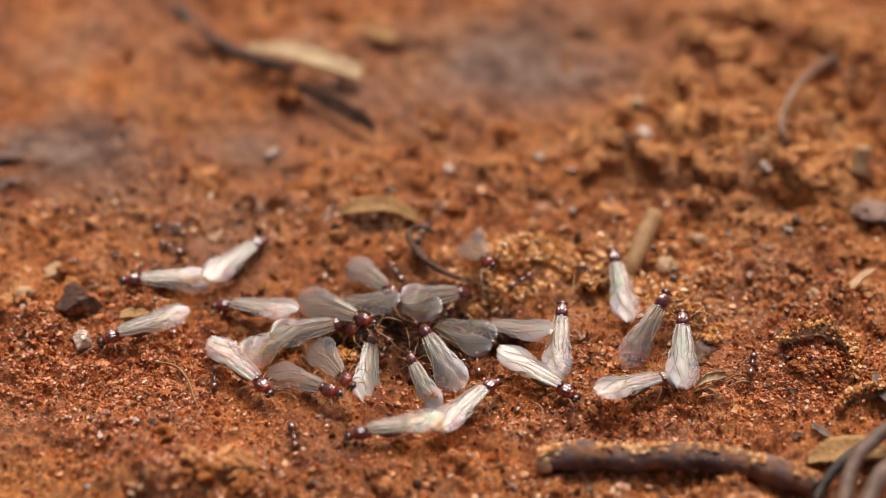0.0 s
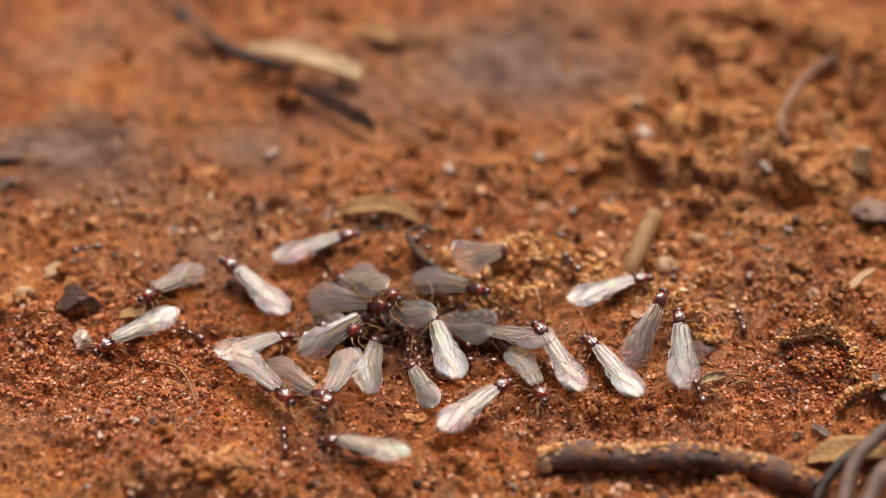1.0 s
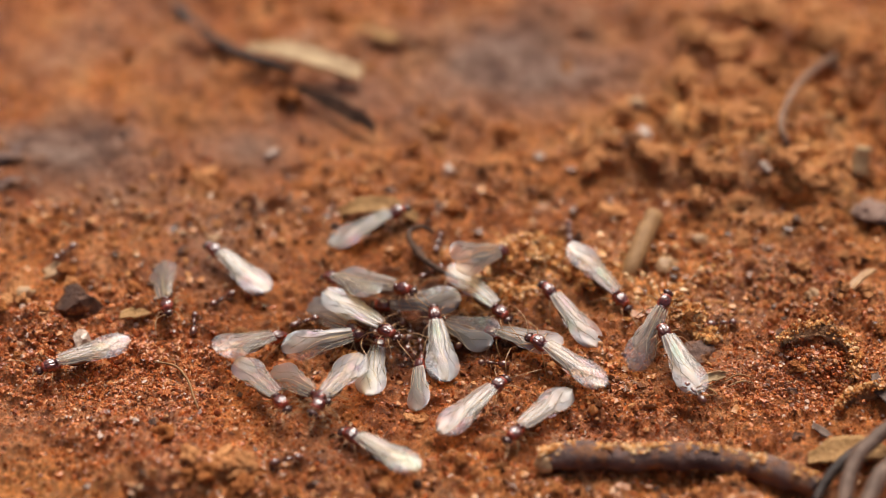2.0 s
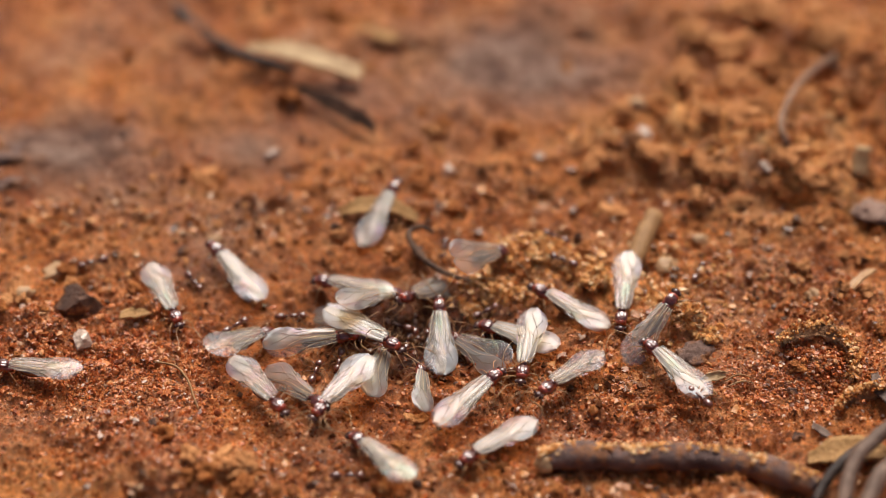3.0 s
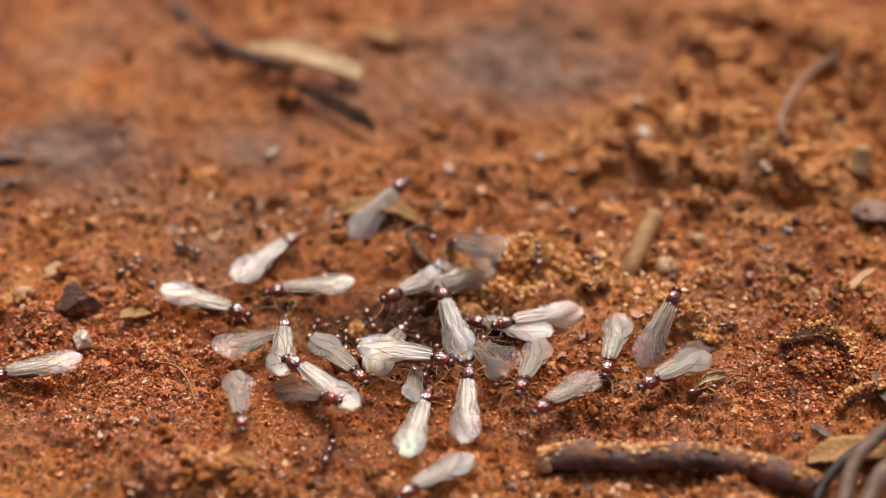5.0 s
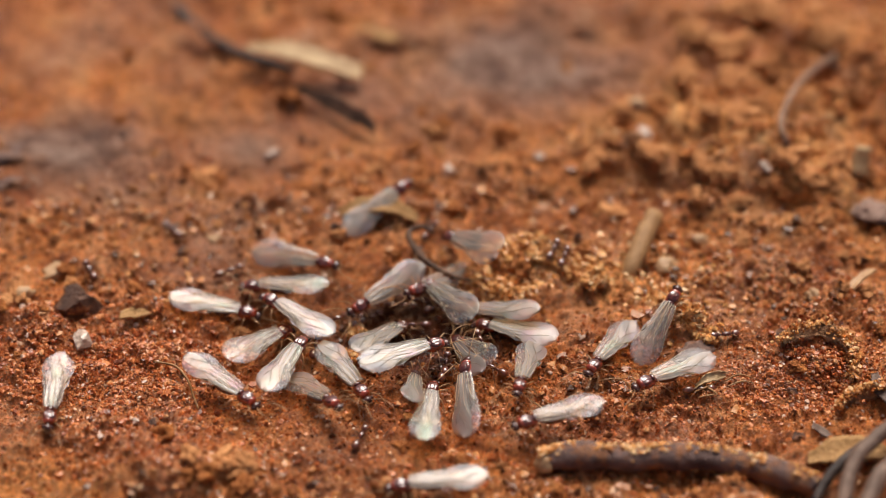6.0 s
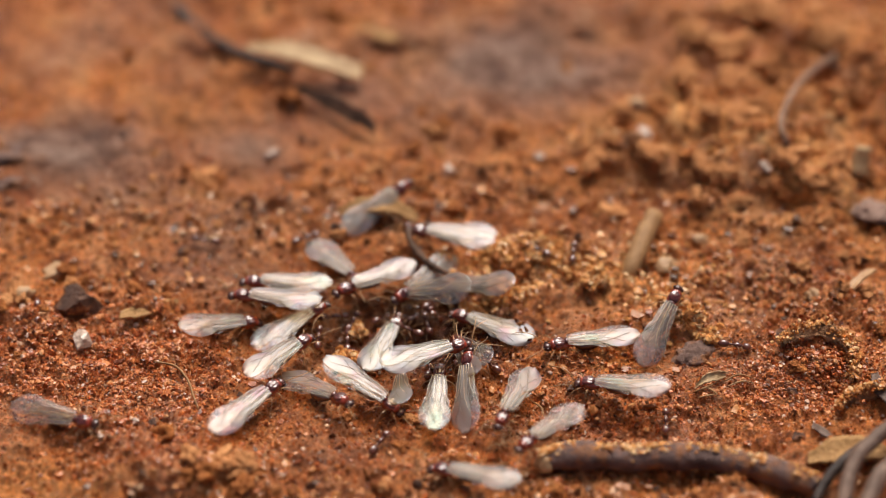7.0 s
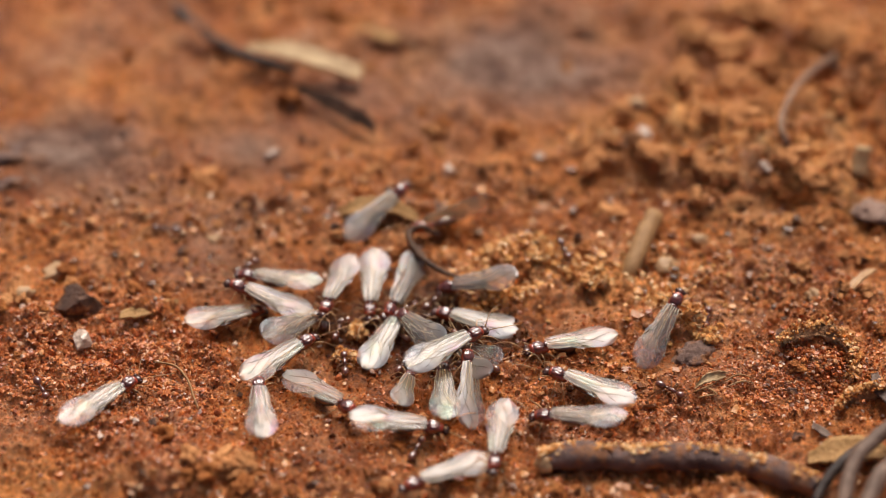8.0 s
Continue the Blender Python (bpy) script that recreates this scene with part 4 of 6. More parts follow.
SIZES = [1.0] * 29
SIZES[27] = 0.8
BASES = [winged_ant(s) for s in (1.2, 3.0, 6.0)]
SPREAD = "00100100100201010100010000200"
ANTS = []
for k in range(29):
    kind = int(SPREAD[k])
    fresh = BASES[kind] not in ANTS
    ANTS.append(BASES[kind] if fresh else copy_thing(BASES[kind], pose(0, 0, 0)))
for ant, size in zip(ANTS, SIZES):
    ant.scale = (size, size, size)
tagged(ANTS[27], "smaller winged ant with short crumpled wings in the heap")
tagged(ANTS[20], "winged ant climbing a soil clod with its wings hanging down")
WORKER_ANT = worker_ant()
WORKERS = [WORKER_ANT] + [copy_thing(WORKER_ANT, pose(0, 0, 0)) for k in range(25 - 1)]


def at(x, y, z, heading, rise, lean=0):
    """A pose from millimetres and degrees: where it heads, how far its head is raised, how far it leans to its right."""
    return pose(x * MM, y * MM, z * MM, lean, -rise, heading)


def motions():
    walk(ANTS[0], [(0, at(-32.49, -13.94, 1.28, 200, -2, -8)), (0.5, at(-32.33, -14.57, 2, 220, 16, -8)), (1, at(-32.92, -15.02, 1.2, 214, 2, -8)), (1.5, at(-34.63, -16.69, 1.18, 210, 0, -8)), (1.7, at(-35.92, -17.31, 1.19, 208, 0, -8)), (2.8, at(-42.07, -18.11, 1.4, 176, 6)), (3, at(-42.52, -17.87, 1.23, 172, 2)), (3.5, at(-42.92, -18.1, 1.24, 176, 0)), (4, at(-43.47, -18.11, 1.25, 180, 2)), (4.5, at(-44.28, -18.13, 1.26, 176, 0)), (4.7, at(-43.98, -18.27, 1.26, 178, 0)), (5.25, at(-41.06, -20.06, 1.66, 213, 8, -10)), (5.8, at(-38.13, -21.85, 2.07, 248, 16, -10)), (6, at(-37.13, -24.48, 1.39, 272, 4, -10)), (6.5, at(-35.10, -28.98, 2.10, 286, 12, -8)), (7, at(-33.81, -25.84, 2.1, 336, 14, 25)), (7.5, at(-30.96, -20.86, 1.39, 396, 0, 8)), (8, at(-30.25, -20.71, 1.63, 404, 2, 8))])
    walk(ANTS[1], [(0, at(-19.3, -0.2, 0.91, 52, 0, 10)), (0.5, at(-14.57, -0.3, 1.56, 26, 12)), (1, at(-10.2, 0.17, 1.68, 20, 12)), (1.5, at(-6.14, 2.17, 1.84, 20, 12)), (1.7, at(-4.96, 2.59, 2.11, 20, 16)), (2.8, at(-5.2, 6.24, 2.27, 66, 18)), (3, at(-5.33, 6.74, 2.39, 66, 20)), (3.5, at(-5.21, 6.87, 2.28, 64, 18)), (4, at(-5.04, 7.19, 2.4, 54, 20, 22)), (4.5, at(-4.92, 7.19, 2.4, 50, 20, 22)), (4.7, at(-4.85, 7.01, 2.4, 50, 20, 22)), (5.8, at(-4.55, 6.74, 2.39, 38, 20, 22)), (6, at(-4.55, 6.74, 2.39, 38, 20, 22)), (6.5, at(-4.43, 6.92, 2.39, 40, 20, 22)), (7, at(-4.55, 6.74, 2.39, 36, 20, 22)), (7.5, at(-4.84, 6.47, 2.39, 40, 20, 22)), (8, at(-4.66, 6.29, 2.39, 42, 20, 22))])
    walk(ANTS[2], [(0, at(-21.84, -8.86, 0.57, 164, -4)), (0.5, at(-20.84, -6.58, 1.13, 140, 10)), (1, at(-21.42, -4.48, 1.73, 138, 18)), (1.5, at(-22.93, -1.84, 1.56, 134, 14)), (1.7, at(-23.24, -1.71, 1.44, 136, 12)), (2.8, at(-23.51, -1.85, 1.56, 138, 14)), (3, at(-23.2, -1.97, 1.68, 130, 16)), (3.5, at(-19.67, -3.53, 1.39, 76, 12, 8)), (4, at(-17.84, -1.64, 1.21, 70, 8, 8)), (4.5, at(-16.22, 0.89, 1.66, 56, 14, 8)), (4.7, at(-16.09, 0.59, 1.54, 52, 12, 8)), (5.8, at(-13.90, -2.66, 0.81, 4, -4, 4)), (6, at(-12.27, -3.52, 1.39, -22, 12, 22)), (6.5, at(-10.71, -4.65, 1.43, -46, 14)), (7, at(-8.97, -5.4, 1.02, -52, 12)), (7.5, at(-7.68, -7.12, 0.06, -72, 4)), (8, at(-7.37, -8.37, -0.33, -92, 0))])
    walk(ANTS[3], [(0, at(-31.15, -6.16, 1.51, 182, 6, -20)), (0.5, at(-30.58, -8.59, 1.50, 198, 4, -8)), (1, at(-29.11, -9.19, 2.47, 238, 22, -18)), (1.5, at(-27.36, -9.11, 2, 280, 18, 18)), (1.7, at(-27.78, -9.4, 2.05, 278, 18, 18)), (2.8, at(-26.69, -11, 1.09, 292, 6)), (3, at(-26.71, -10.82, 1.08, 296, 4, -4)), (3.5, at(-26.24, -11.07, 1.00, 300, 4, -4)), (4, at(-24.29, -9.95, 0.69, 342, -4, 2)), (4.5, at(-21.78, -9.61, 0.5, 352, -6, 4)), (4.7, at(-20.94, -9.56, 0.46, 350, -8, 4)), (5.8, at(-20.68, -9.28, 0.34, 352, -2, 4)), (6, at(-19.82, -9.53, 0.27, 352, -2, 4)), (6.5, at(-19.76, -10.24, 0.34, 380, -14, 8)), (7, at(-19.43, -10.98, 0.28, 390, -16, 8)), (7.5, at(-18.92, -10.20, 0.30, 392, -10, 8)), (8, at(-18.97, -9.47, 0.36, 392, -12, 8))])
    walk(ANTS[4], [(0, at(-17.39, -20.97, 1.91, 314, 4)), (0.5, at(-15.78, -22.13, 2.21, 318, 8)), (1, at(-15.22, -22.5, 2.21, 312, 8)), (1.5, at(-15.22, -22.57, 2.22, 310, 8)), (1.7, at(-15.31, -23.33, 2.65, 306, 14)), (2.8, at(-15.52, -24.1, 2.7, 306, 14)), (3, at(-15.66, -23.9, 2.33, 308, 8)), (3.5, at(-15.1, -24.38, 2.45, 312, 10)), (4, at(-15.87, -24.38, 2.85, 306, 14, -4)), (4.5, at(-18.53, -26.21, 3.07, 292, 14, -4)), (4.7, at(-18.56, -26.96, 3.36, 278, 18, -4)), (5.8, at(-19.35, -24.00, 2.82, 306, 12, -4)), (6, at(-18.7, -22.78, 2.05, 322, 2)), (6.3, at(-17.68, -22.13, 1.97, 378, -10)), (6.5, at(-17.02, -21.6, 1.96, 394, 4, 6)), (7, at(-16.38, -21.5, 1.93, 408, 4, 8)), (7.5, at(-16.01, -21.18, 2.13, 416, 8, 6)), (8, at(-17.6, -21.09, 1.88, 458, -2))])
    walk(ANTS[5], [(0, at(-14.87, -11.9, 0, 52, -10, 25)), (0.5, at(-16.69, -12.41, 0.12, 52, -12, 8)), (1, at(-15.93, -12.95, 0.11, 38, -10)), (1.5, at(-16.21, -12.96, 0.13, 40, -16, 8)), (1.7, at(-16.21, -12.96, 0.13, 38, -16, 8)), (2.8, at(-17.74, -12.63, 0.18, 48, -16, 8)), (3, at(-17.64, -12.46, 0.17, 44, -16, 8)), (3.5, at(-18.14, -13.31, 0.25, 54, -18)), (4, at(-17.44, -13.71, 0.25, 40, -18, 8)), (4.5, at(-18.20, -12.48, 0.20, 42, -14, 8)), (4.7, at(-17.61, -12.87, 0.19, 44, -18, 8)), (5.8, at(-16.23, -12.55, 0.10, 44, -12, 8)), (6, at(-15.98, -12.21, 0.08, 48, -10, 8)), (6.5, at(-15.81, -10.27, 0.13, 50, 0, 20)), (7, at(-12.73, -9.25, 0.31, 42, 8)), (7.5, at(-12.48, -8.75, 0.06, 42, 0, 20)), (8, at(-12.72, -9.84, -0.07, 48, -14, 20))])
    walk(ANTS[6], [(0, at(-10.62, -11.89, 0.8, 32, -14, 30)), (0.5, at(-9.25, -10.96, 0.65, 30, -8, 30)), (1, at(-7.84, -10.83, 0.93, 34, 10, 30)), (1.5, at(-8.69, -10.33, 1.07, 28, 10, 30)), (1.7, at(-8.09, -12.01, 0.51, 22, 0, 30)), (2.8, at(-9.98, -13.71, 0.89, 14, 2, 30)), (3, at(-9.99, -13.53, 0.87, 12, 0, 30)), (3.5, at(-10.84, -13.18, 0.91, 16, 0, 20)), (4, at(-12.48, -13.56, 1.29, 14, 6, 20)), (4.5, at(-16.15, -12.68, 1.36, 68, 4, 8)), (4.7, at(-15.93, -11.81, 1.27, 92, -2)), (5.8, at(-14.81, -16.29, 1.72, 80, 2, 6)), (6, at(-14.04, -15.32, 1.51, 68, -2, 6)), (6.5, at(-14.59, -15.36, 1.55, 60, -8, 8)), (7, at(-13.8, -14.84, 1.41, 50, -4, 8)), (7.5, at(-13.28, -14.34, 1.29, 50, -4, 8)), (8, at(-13.52, -14.88, 1.45, 42, 4, 8))])
    walk(ANTS[7], [(0, at(-10.96, -22.02, 2.25, 322, 22, 25)), (0.5, at(-11.5, -21.92, 2.15, 316, 20, 25)), (1, at(-11.75, -22.48, 1.96, 312, 16, 25)), (1.5, at(-12.25, -23, 2.14, 304, 18, 25)), (1.7, at(-11.97, -23.1, 2.48, 304, 24, 25)), (2.8, at(-11.72, -22.83, 2.34, 314, 22, 25)), (3, at(-11.97, -23.38, 2.15, 310, 18, 25)), (3.5, at(-11.22, -22.46, 1.94, 320, 16, 25)), (4, at(-11.7, -23.05, 2.58, 314, 26, 25)), (4.5, at(-11.66, -23.65, 2.84, 318, 30, 25)), (4.7, at(-11.38, -23.74, 2.94, 320, 32, 25)), (5.8, at(-10.33, -23.53, 2.71, 310, 26)), (6, at(-10.59, -23.87, 2.69, 310, 26)), (6.5, at(-9.86, -22.72, 1.83, 330, 12)), (7, at(-9.84, -23.14, 2.28, 320, 22)), (7.5, at(-9.39, -23.77, 2.19, 318, 20)), (8, at(-9.2, -23.53, 1.68, 322, 12))])
    walk(ANTS[8], [(0, at(-9.34, -21.28, 3.03, 294, 22, 28)), (0.5, at(-9.98, -21.7, 2.85, 286, 18, 28)), (1, at(-10.86, -23.59, 2.77, 254, 14)), (1.5, at(-11.56, -23.76, 2.56, 240, 10)), (1.7, at(-11.65, -24.03, 2.7, 242, 12)), (2.8, at(-11.5, -24.12, 2.33, 238, 6)), (3, at(-11.49, -24.3, 2.21, 236, 4, -6)), (3.5, at(-11.39, -24.25, 2.16, 232, 2, -6)), (4, at(-12.23, -23.53, 2.15, 208, 0, -6)), (4.3, at(-13.6, -22.57, 2.45, 172, 8)), (4.5, at(-13.57, -22.59, 2.86, 146, 10)), (4.7, at(-13.34, -21.98, 2.99, 140, 14)), (5.8, at(-17.47, -9.66, 1.35, 144, 6)), (6, at(-17.06, -9.06, 1.39, 142, 6)), (6.5, at(-18.53, -8.23, 1.37, 168, 2, -4)), (7, at(-20, -8.33, 1.47, 172, 4)), (7.5, at(-20.43, -7.78, 1.49, 160, -4)), (8, at(-20.35, -8.04, 2.38, 162, 18))])
    walk(ANTS[9], [(0, at(-7.24, -13.25, -0.23, 86, 10, 22)), (0.5, at(-7.08, -13.2, -0.67, 84, 0, 22)), (1, at(-6.7, -12.72, -0.76, 82, 0, 22)), (1.5, at(-6.67, -13.63, -0.63, 88, -4)), (1.7, at(-6.52, -13.15, -0.72, 86, -2)), (2.8, at(-6.26, -14.57, -0.46, 84, -4)), (3, at(-5.82, -14.05, -0.6, 78, -6, 25)), (3.5, at(-5.28, -13.54, -0.73, 76, -2, 25)), (4, at(-5.28, -13.54, -0.73, 80, -8, 25)), (4.5, at(-5.03, -11.77, -0.93, 74, -8, 25)), (4.7, at(-4.48, -10.98, -0.93, 70, -4, 25)), (5.8, at(-3.91, -11.21, -0.94, 54, -10)), (6, at(-4.20, -10.61, -0.90, 52, -14, 4)), (6.5, at(-4.49, -10.25, -0.86, 64, -2)), (7, at(-4.78, -10.12, -0.83, 70, 0)), (7.5, at(-4.67, -9.81, -0.74, 72, 4, 6)), (8, at(-4.5, -9.51, -0.56, 66, 6, 6))])
    walk(ANTS[10], [(0, at(-5.34, -8.14, 1.84, 304, 20, 22)), (0.5, at(-6.59, -8.09, 1.8, 302, 18, 22)), (1, at(-5.32, -8.65, 1.95, 302, 24, 22)), (1.5, at(-4.47, -8.81, 2.11, 302, 28, 22)), (1.7, at(-4.08, -8.26, 2.36, 308, 30, 22)), (2.25, at(-4.29, -8, 1.63, 356, 4, 18)), (2.8, at(-4.51, -7.74, 0.90, 400, -18, 8)), (3, at(-4.79, -7.62, 0.94, 398, -18, 8)), (3.5, at(-4.96, -8.13, 0.80, 388, -16, 8)), (3.67, at(-4.29, -8.15, 0.98, 337, -11, 3)), (3.83, at(-3.62, -8.18, 1.17, 281, 1, -2)), (4, at(-2.96, -8.2, 1.35, 226, 12, -22)), (4.5, at(-4.49, -8.15, 1.46, 230, 14, -22)), (4.7, at(-4.49, -8.15, 1.46, 226, 14, -22)), (5.8, at(-7.63, -8.38, 0.89, 214, 2, -32)), (6, at(-8.18, -9.08, 0.78, 222, -2, -32)), (6.5, at(-7.92, -8.07, 0.98, 218, 0, -15)), (7, at(-9.62, -7.51, 1.63, 212, 8, -8)), (7.5, at(-10.61, -8.46, 1.76, 216, 12, -8)), (8, at(-11.65, -9.65, 1.35, 254, 8))])
    walk(ANTS[11], [(0, at(4.44, -5.58, 3.57, 284, 32, 32)), (0.5, at(4.62, -5.22, 3.78, 294, 34, 32)), (0.75, at(5.23, -4.12, 3.13, 349, 6, 32)), (1, at(5.83, -3.01, 2.49, 404, -22, 32)), (1.5, at(6, -3.04, 2.52, 400, -20, 32)), (1.7, at(5.83, -3.01, 2.49, 404, -20, 32)), (2.8, at(6, -3.04, 2.52, 400, -20, 32)), (3, at(5.83, -3.01, 2.49, 402, -22, 32)), (3.25, at(5.29, -3.91, 3.14, 353, 5, 32)), (3.5, at(4.74, -4.81, 3.78, 304, 32, 32)), (4, at(2.93, -3.84, 3.11, 270, 22, -32)), (4.5, at(1.6, -3.77, 3.83, 234, 38, -32)), (4.6, at(1.56, -2.77, 2.9, 184, 8, -32)), (4.7, at(1.51, -1.77, 1.97, 134, -22, -32)), (5.8, at(0.93, -0.73, 1.96, 146, -14, -32)), (6, at(0.93, -0.3, 1.96, 136, -18, -32)), (6.5, at(-0.23, -1.12, 1.92, 154, -16, -15)), (7, at(-2.29, 0.63, 2.06, 170, 4, -6)), (7.5, at(-3.74, -0.06, 1.98, 202, 0, -8)), (7.7, at(-3.9, 0.2, 2, 206, 2, -8)), (8, at(-2.4, 1.6, 1.8, 200, 0, 72))])
    walk(ANTS[12], [(0, at(-10.48, -8.68, 0.38, 156, -22, -20)), (0.5, at(-10.23, -7.65, 0.57, 148, -22, -20)), (1, at(-10.4, -5.62, 0.99, 138, -22, -20)), (1.5, at(-11.05, -5.29, 1.08, 130, -22)), (1.7, at(-11.16, -5.29, 1.08, 130, -20)), (2.8, at(-11.84, -5.67, 1.04, 152, -4, -4)), (3, at(-12.00, -5.82, 1.03, 156, -4, -4)), (3.5, at(-12.72, -6.55, 0.94, 176, 2, -6)), (4, at(-13.54, -7.3, 0.87, 190, 0, -6)), (4.5, at(-15.02, -8.18, 1.25, 204, 10, -6)), (4.7, at(-15.54, -7.24, 0.97, 186, 0, -4)), (5.8, at(-19.21, -6.99, 1.12, 174, -4)), (6, at(-19.12, -6.61, 1.16, 170, -4)), (6.5, at(-19.05, -5.85, 1.22, 170, 2, -4)), (7, at(-19.04, -6.08, 1.20, 176, 4, -4)), (7.5, at(-19.6, -5.47, 1.25, 164, -2)), (8, at(-19.78, -5.24, 1.27, 166, 0))])
    walk(ANTS[13], [(0, at(-8.05, -12.08, 1.78, 324, 14, 28)), (0.5, at(-8.06, -11.48, 2.37, 324, 24, 28)), (1, at(-6.69, -10.39, 2.07, 332, 20, 28)), (1.5, at(-6.6, -12.6, 2.2, 319, 3)), (1.7, at(-6.0, -12.9, 2.0, 321, 2)), (2.8, at(-5.31, -15.29, 1.48, 326, 2)), (3, at(-5.1, -14.97, 1.39, 328, 2)), (3.5, at(-4.54, -14.82, 1.39, 324, 4)), (4, at(-3.06, -16.97, 2.81, 336, 14, 4)), (4.5, at(-1.04, -16.69, 1.97, 348, 0)), (4.7, at(-0.49, -17.99, 2.3, 348, 2)), (5.8, at(-0.77, -16.4, 2.23, 372, 8, 14)), (6, at(-0.88, -15.86, 2.06, 384, 2, 4)), (6.5, at(0.60, -16.05, 2.26, 388, 2, 4)), (7, at(1.31, -16.34, 2.40, 384, 2, 4)), (7.5, at(2.81, -15.31, 2.54, 390, 4, 4)), (8, at(2.97, -15.17, 2.79, 394, 6, 4))])
    walk(ANTS[14], [(0, at(-9.21, -12.08, 0.59, 314, 22, 30)), (0.5, at(-9.22, -11.96, 0.47, 310, 20, 30)), (1, at(-9.2, -12.37, 0.72, 308, 24, 30)), (1.5, at(-9.2, -12.32, 0.83, 318, 26, 30)), (1.7, at(-8.94, -12.09, 0.44, 312, 20, 30)), (2.8, at(-8.89, -13.02, 0.75, 312, 24, 30)), (3, at(-8.88, -13.27, 1, 308, 28, 30)), (3.5, at(-9.13, -13.68, 1.41, 312, 34, 30)), (4, at(-8.99, -14.48, 1.44, 304, 32, 30)), (4.5, at(-10.00, -18.93, 2.27, 304, 26)), (4.7, at(-9.04, -18.92, 1.7, 308, 20)), (5.8, at(-7.79, -21.06, 1.21, 302, 8)), (6, at(-7.89, -21.19, 1.35, 302, 10)), (6.5, at(-7.27, -20.9, 0.88, 318, 2)), (7, at(-5.06, -22.7, 1.01, 326, -6)), (7.5, at(-3.69, -24.27, 1.15, 320, 4)), (8, at(-1.01, -25.71, 1.17, 360, -4, 4))])
    walk(ANTS[15], [(0, at(-1.62, -13, 0.72, 118, 10, -25)), (0.5, at(-1.24, -11.33, 0.79, 112, 12)), (1, at(-0.96, -11.13, 0.83, 108, 12)), (1.5, at(-0.62, -11.41, 1.11, 100, 16)), (1.7, at(-0.79, -11.39, 1.09, 100, 16)), (2.8, at(-0.51, -9.61, 1.30, 88, 14, 4)), (3, at(-0.34, -10.08, 1.37, 92, 18)), (3.5, at(-0.11, -10.21, 1.27, 92, 16)), (4, at(0.51, -9.75, 1.44, 90, 14, 4)), (4.5, at(0.62, -8.82, 1.72, 102, 16)), (4.7, at(0.45, -9.1, 1.76, 102, 20)), (5.8, at(-1.09, -6.8, 1.1, 128, -8, -32)), (6, at(-1.37, -6.59, 1.13, 130, -8, -32)), (6.5, at(-2.81, -6.53, 1.07, 146, -20, -32)), (7, at(-3.77, -7.46, 0.78, 162, -22, -32)), (7.5, at(-3.92, -9.06, 0.36, 130, -10, -32)), (8, at(-3.91, -10.07, 0.17, 124, -12, -32))])
    walk(ANTS[16], [(0, at(1.77, -7.69, 1.01, 32, -18, 28)), (0.5, at(1.94, -7.04, 1.17, 24, -22, 28)), (1, at(3.17, -8.42, 2.36, -36, 24, 28)), (1.5, at(5.42, -10.05, 1.34, -44, 2, 2)), (1.7, at(5.53, -9.85, 1.55, -46, 6, 2)), (2.8, at(7.15, -18.05, 1.97, -88, -6)), (3, at(7.66, -19.24, 2.04, -100, 2)), (3.5, at(7.61, -20.91, 2.24, -100, 6)), (4, at(8.17, -20.23, 2.07, -96, 0)), (4.5, at(8.17, -20.23, 2.07, -106, 2)), (4.7, at(7.85, -21.11, 2.85, -108, 14, -4)), (5.8, at(7.26, -22.55, 3.21, -98, 22)), (6, at(7.28, -22.17, 3.20, -102, 20, -4)), (6.5, at(6.84, -22.68, 2.96, -114, 16, -4)), (7, at(5.59, -25.91, 2.74, -112, 14)), (7.5, at(4.23, -28.95, 2.06, -116, 2)), (8, at(4.71, -30.92, 2.36, -98, 8))])
    walk(ANTS[17], [(0, at(4.39, -11.63, 0.29, 150, -16, -4)), (0.5, at(4.39, -11.79, 0.29, 150, -16, -4)), (1, at(4.38, -12.60, 0.32, 150, -16, -4)), (1.5, at(5.10, -12.59, 0.46, 148, -10, -4)), (1.7, at(5.38, -12.81, 0.53, 146, -12, -4)), (2.8, at(3.72, -11.49, 0.15, 158, 2)), (3, at(4.56, -11.66, 0.33, 150, -2)), (3.5, at(4.56, -11.66, 0.33, 150, -2)), (4, at(4.12, -10.84, 0.29, 142, 4)), (4.5, at(3.74, -10.38, 0.24, 144, 4)), (4.7, at(3.45, -10.43, 0.12, 150, -2)), (5.8, at(4.28, -11.76, 0.27, 164, -2, -4)), (6, at(4.29, -11.37, 0.27, 154, -6, -4)), (6.5, at(3.17, -10.75, 0.05, 150, -2, -2)), (7, at(2.04, -9.8, -0.1, 152, 2, -4)), (7.5, at(0.91, -9.27, -0.23, 154, 2, -4)), (8, at(0.34, -9.2, -0.31, 158, 2, -4))])
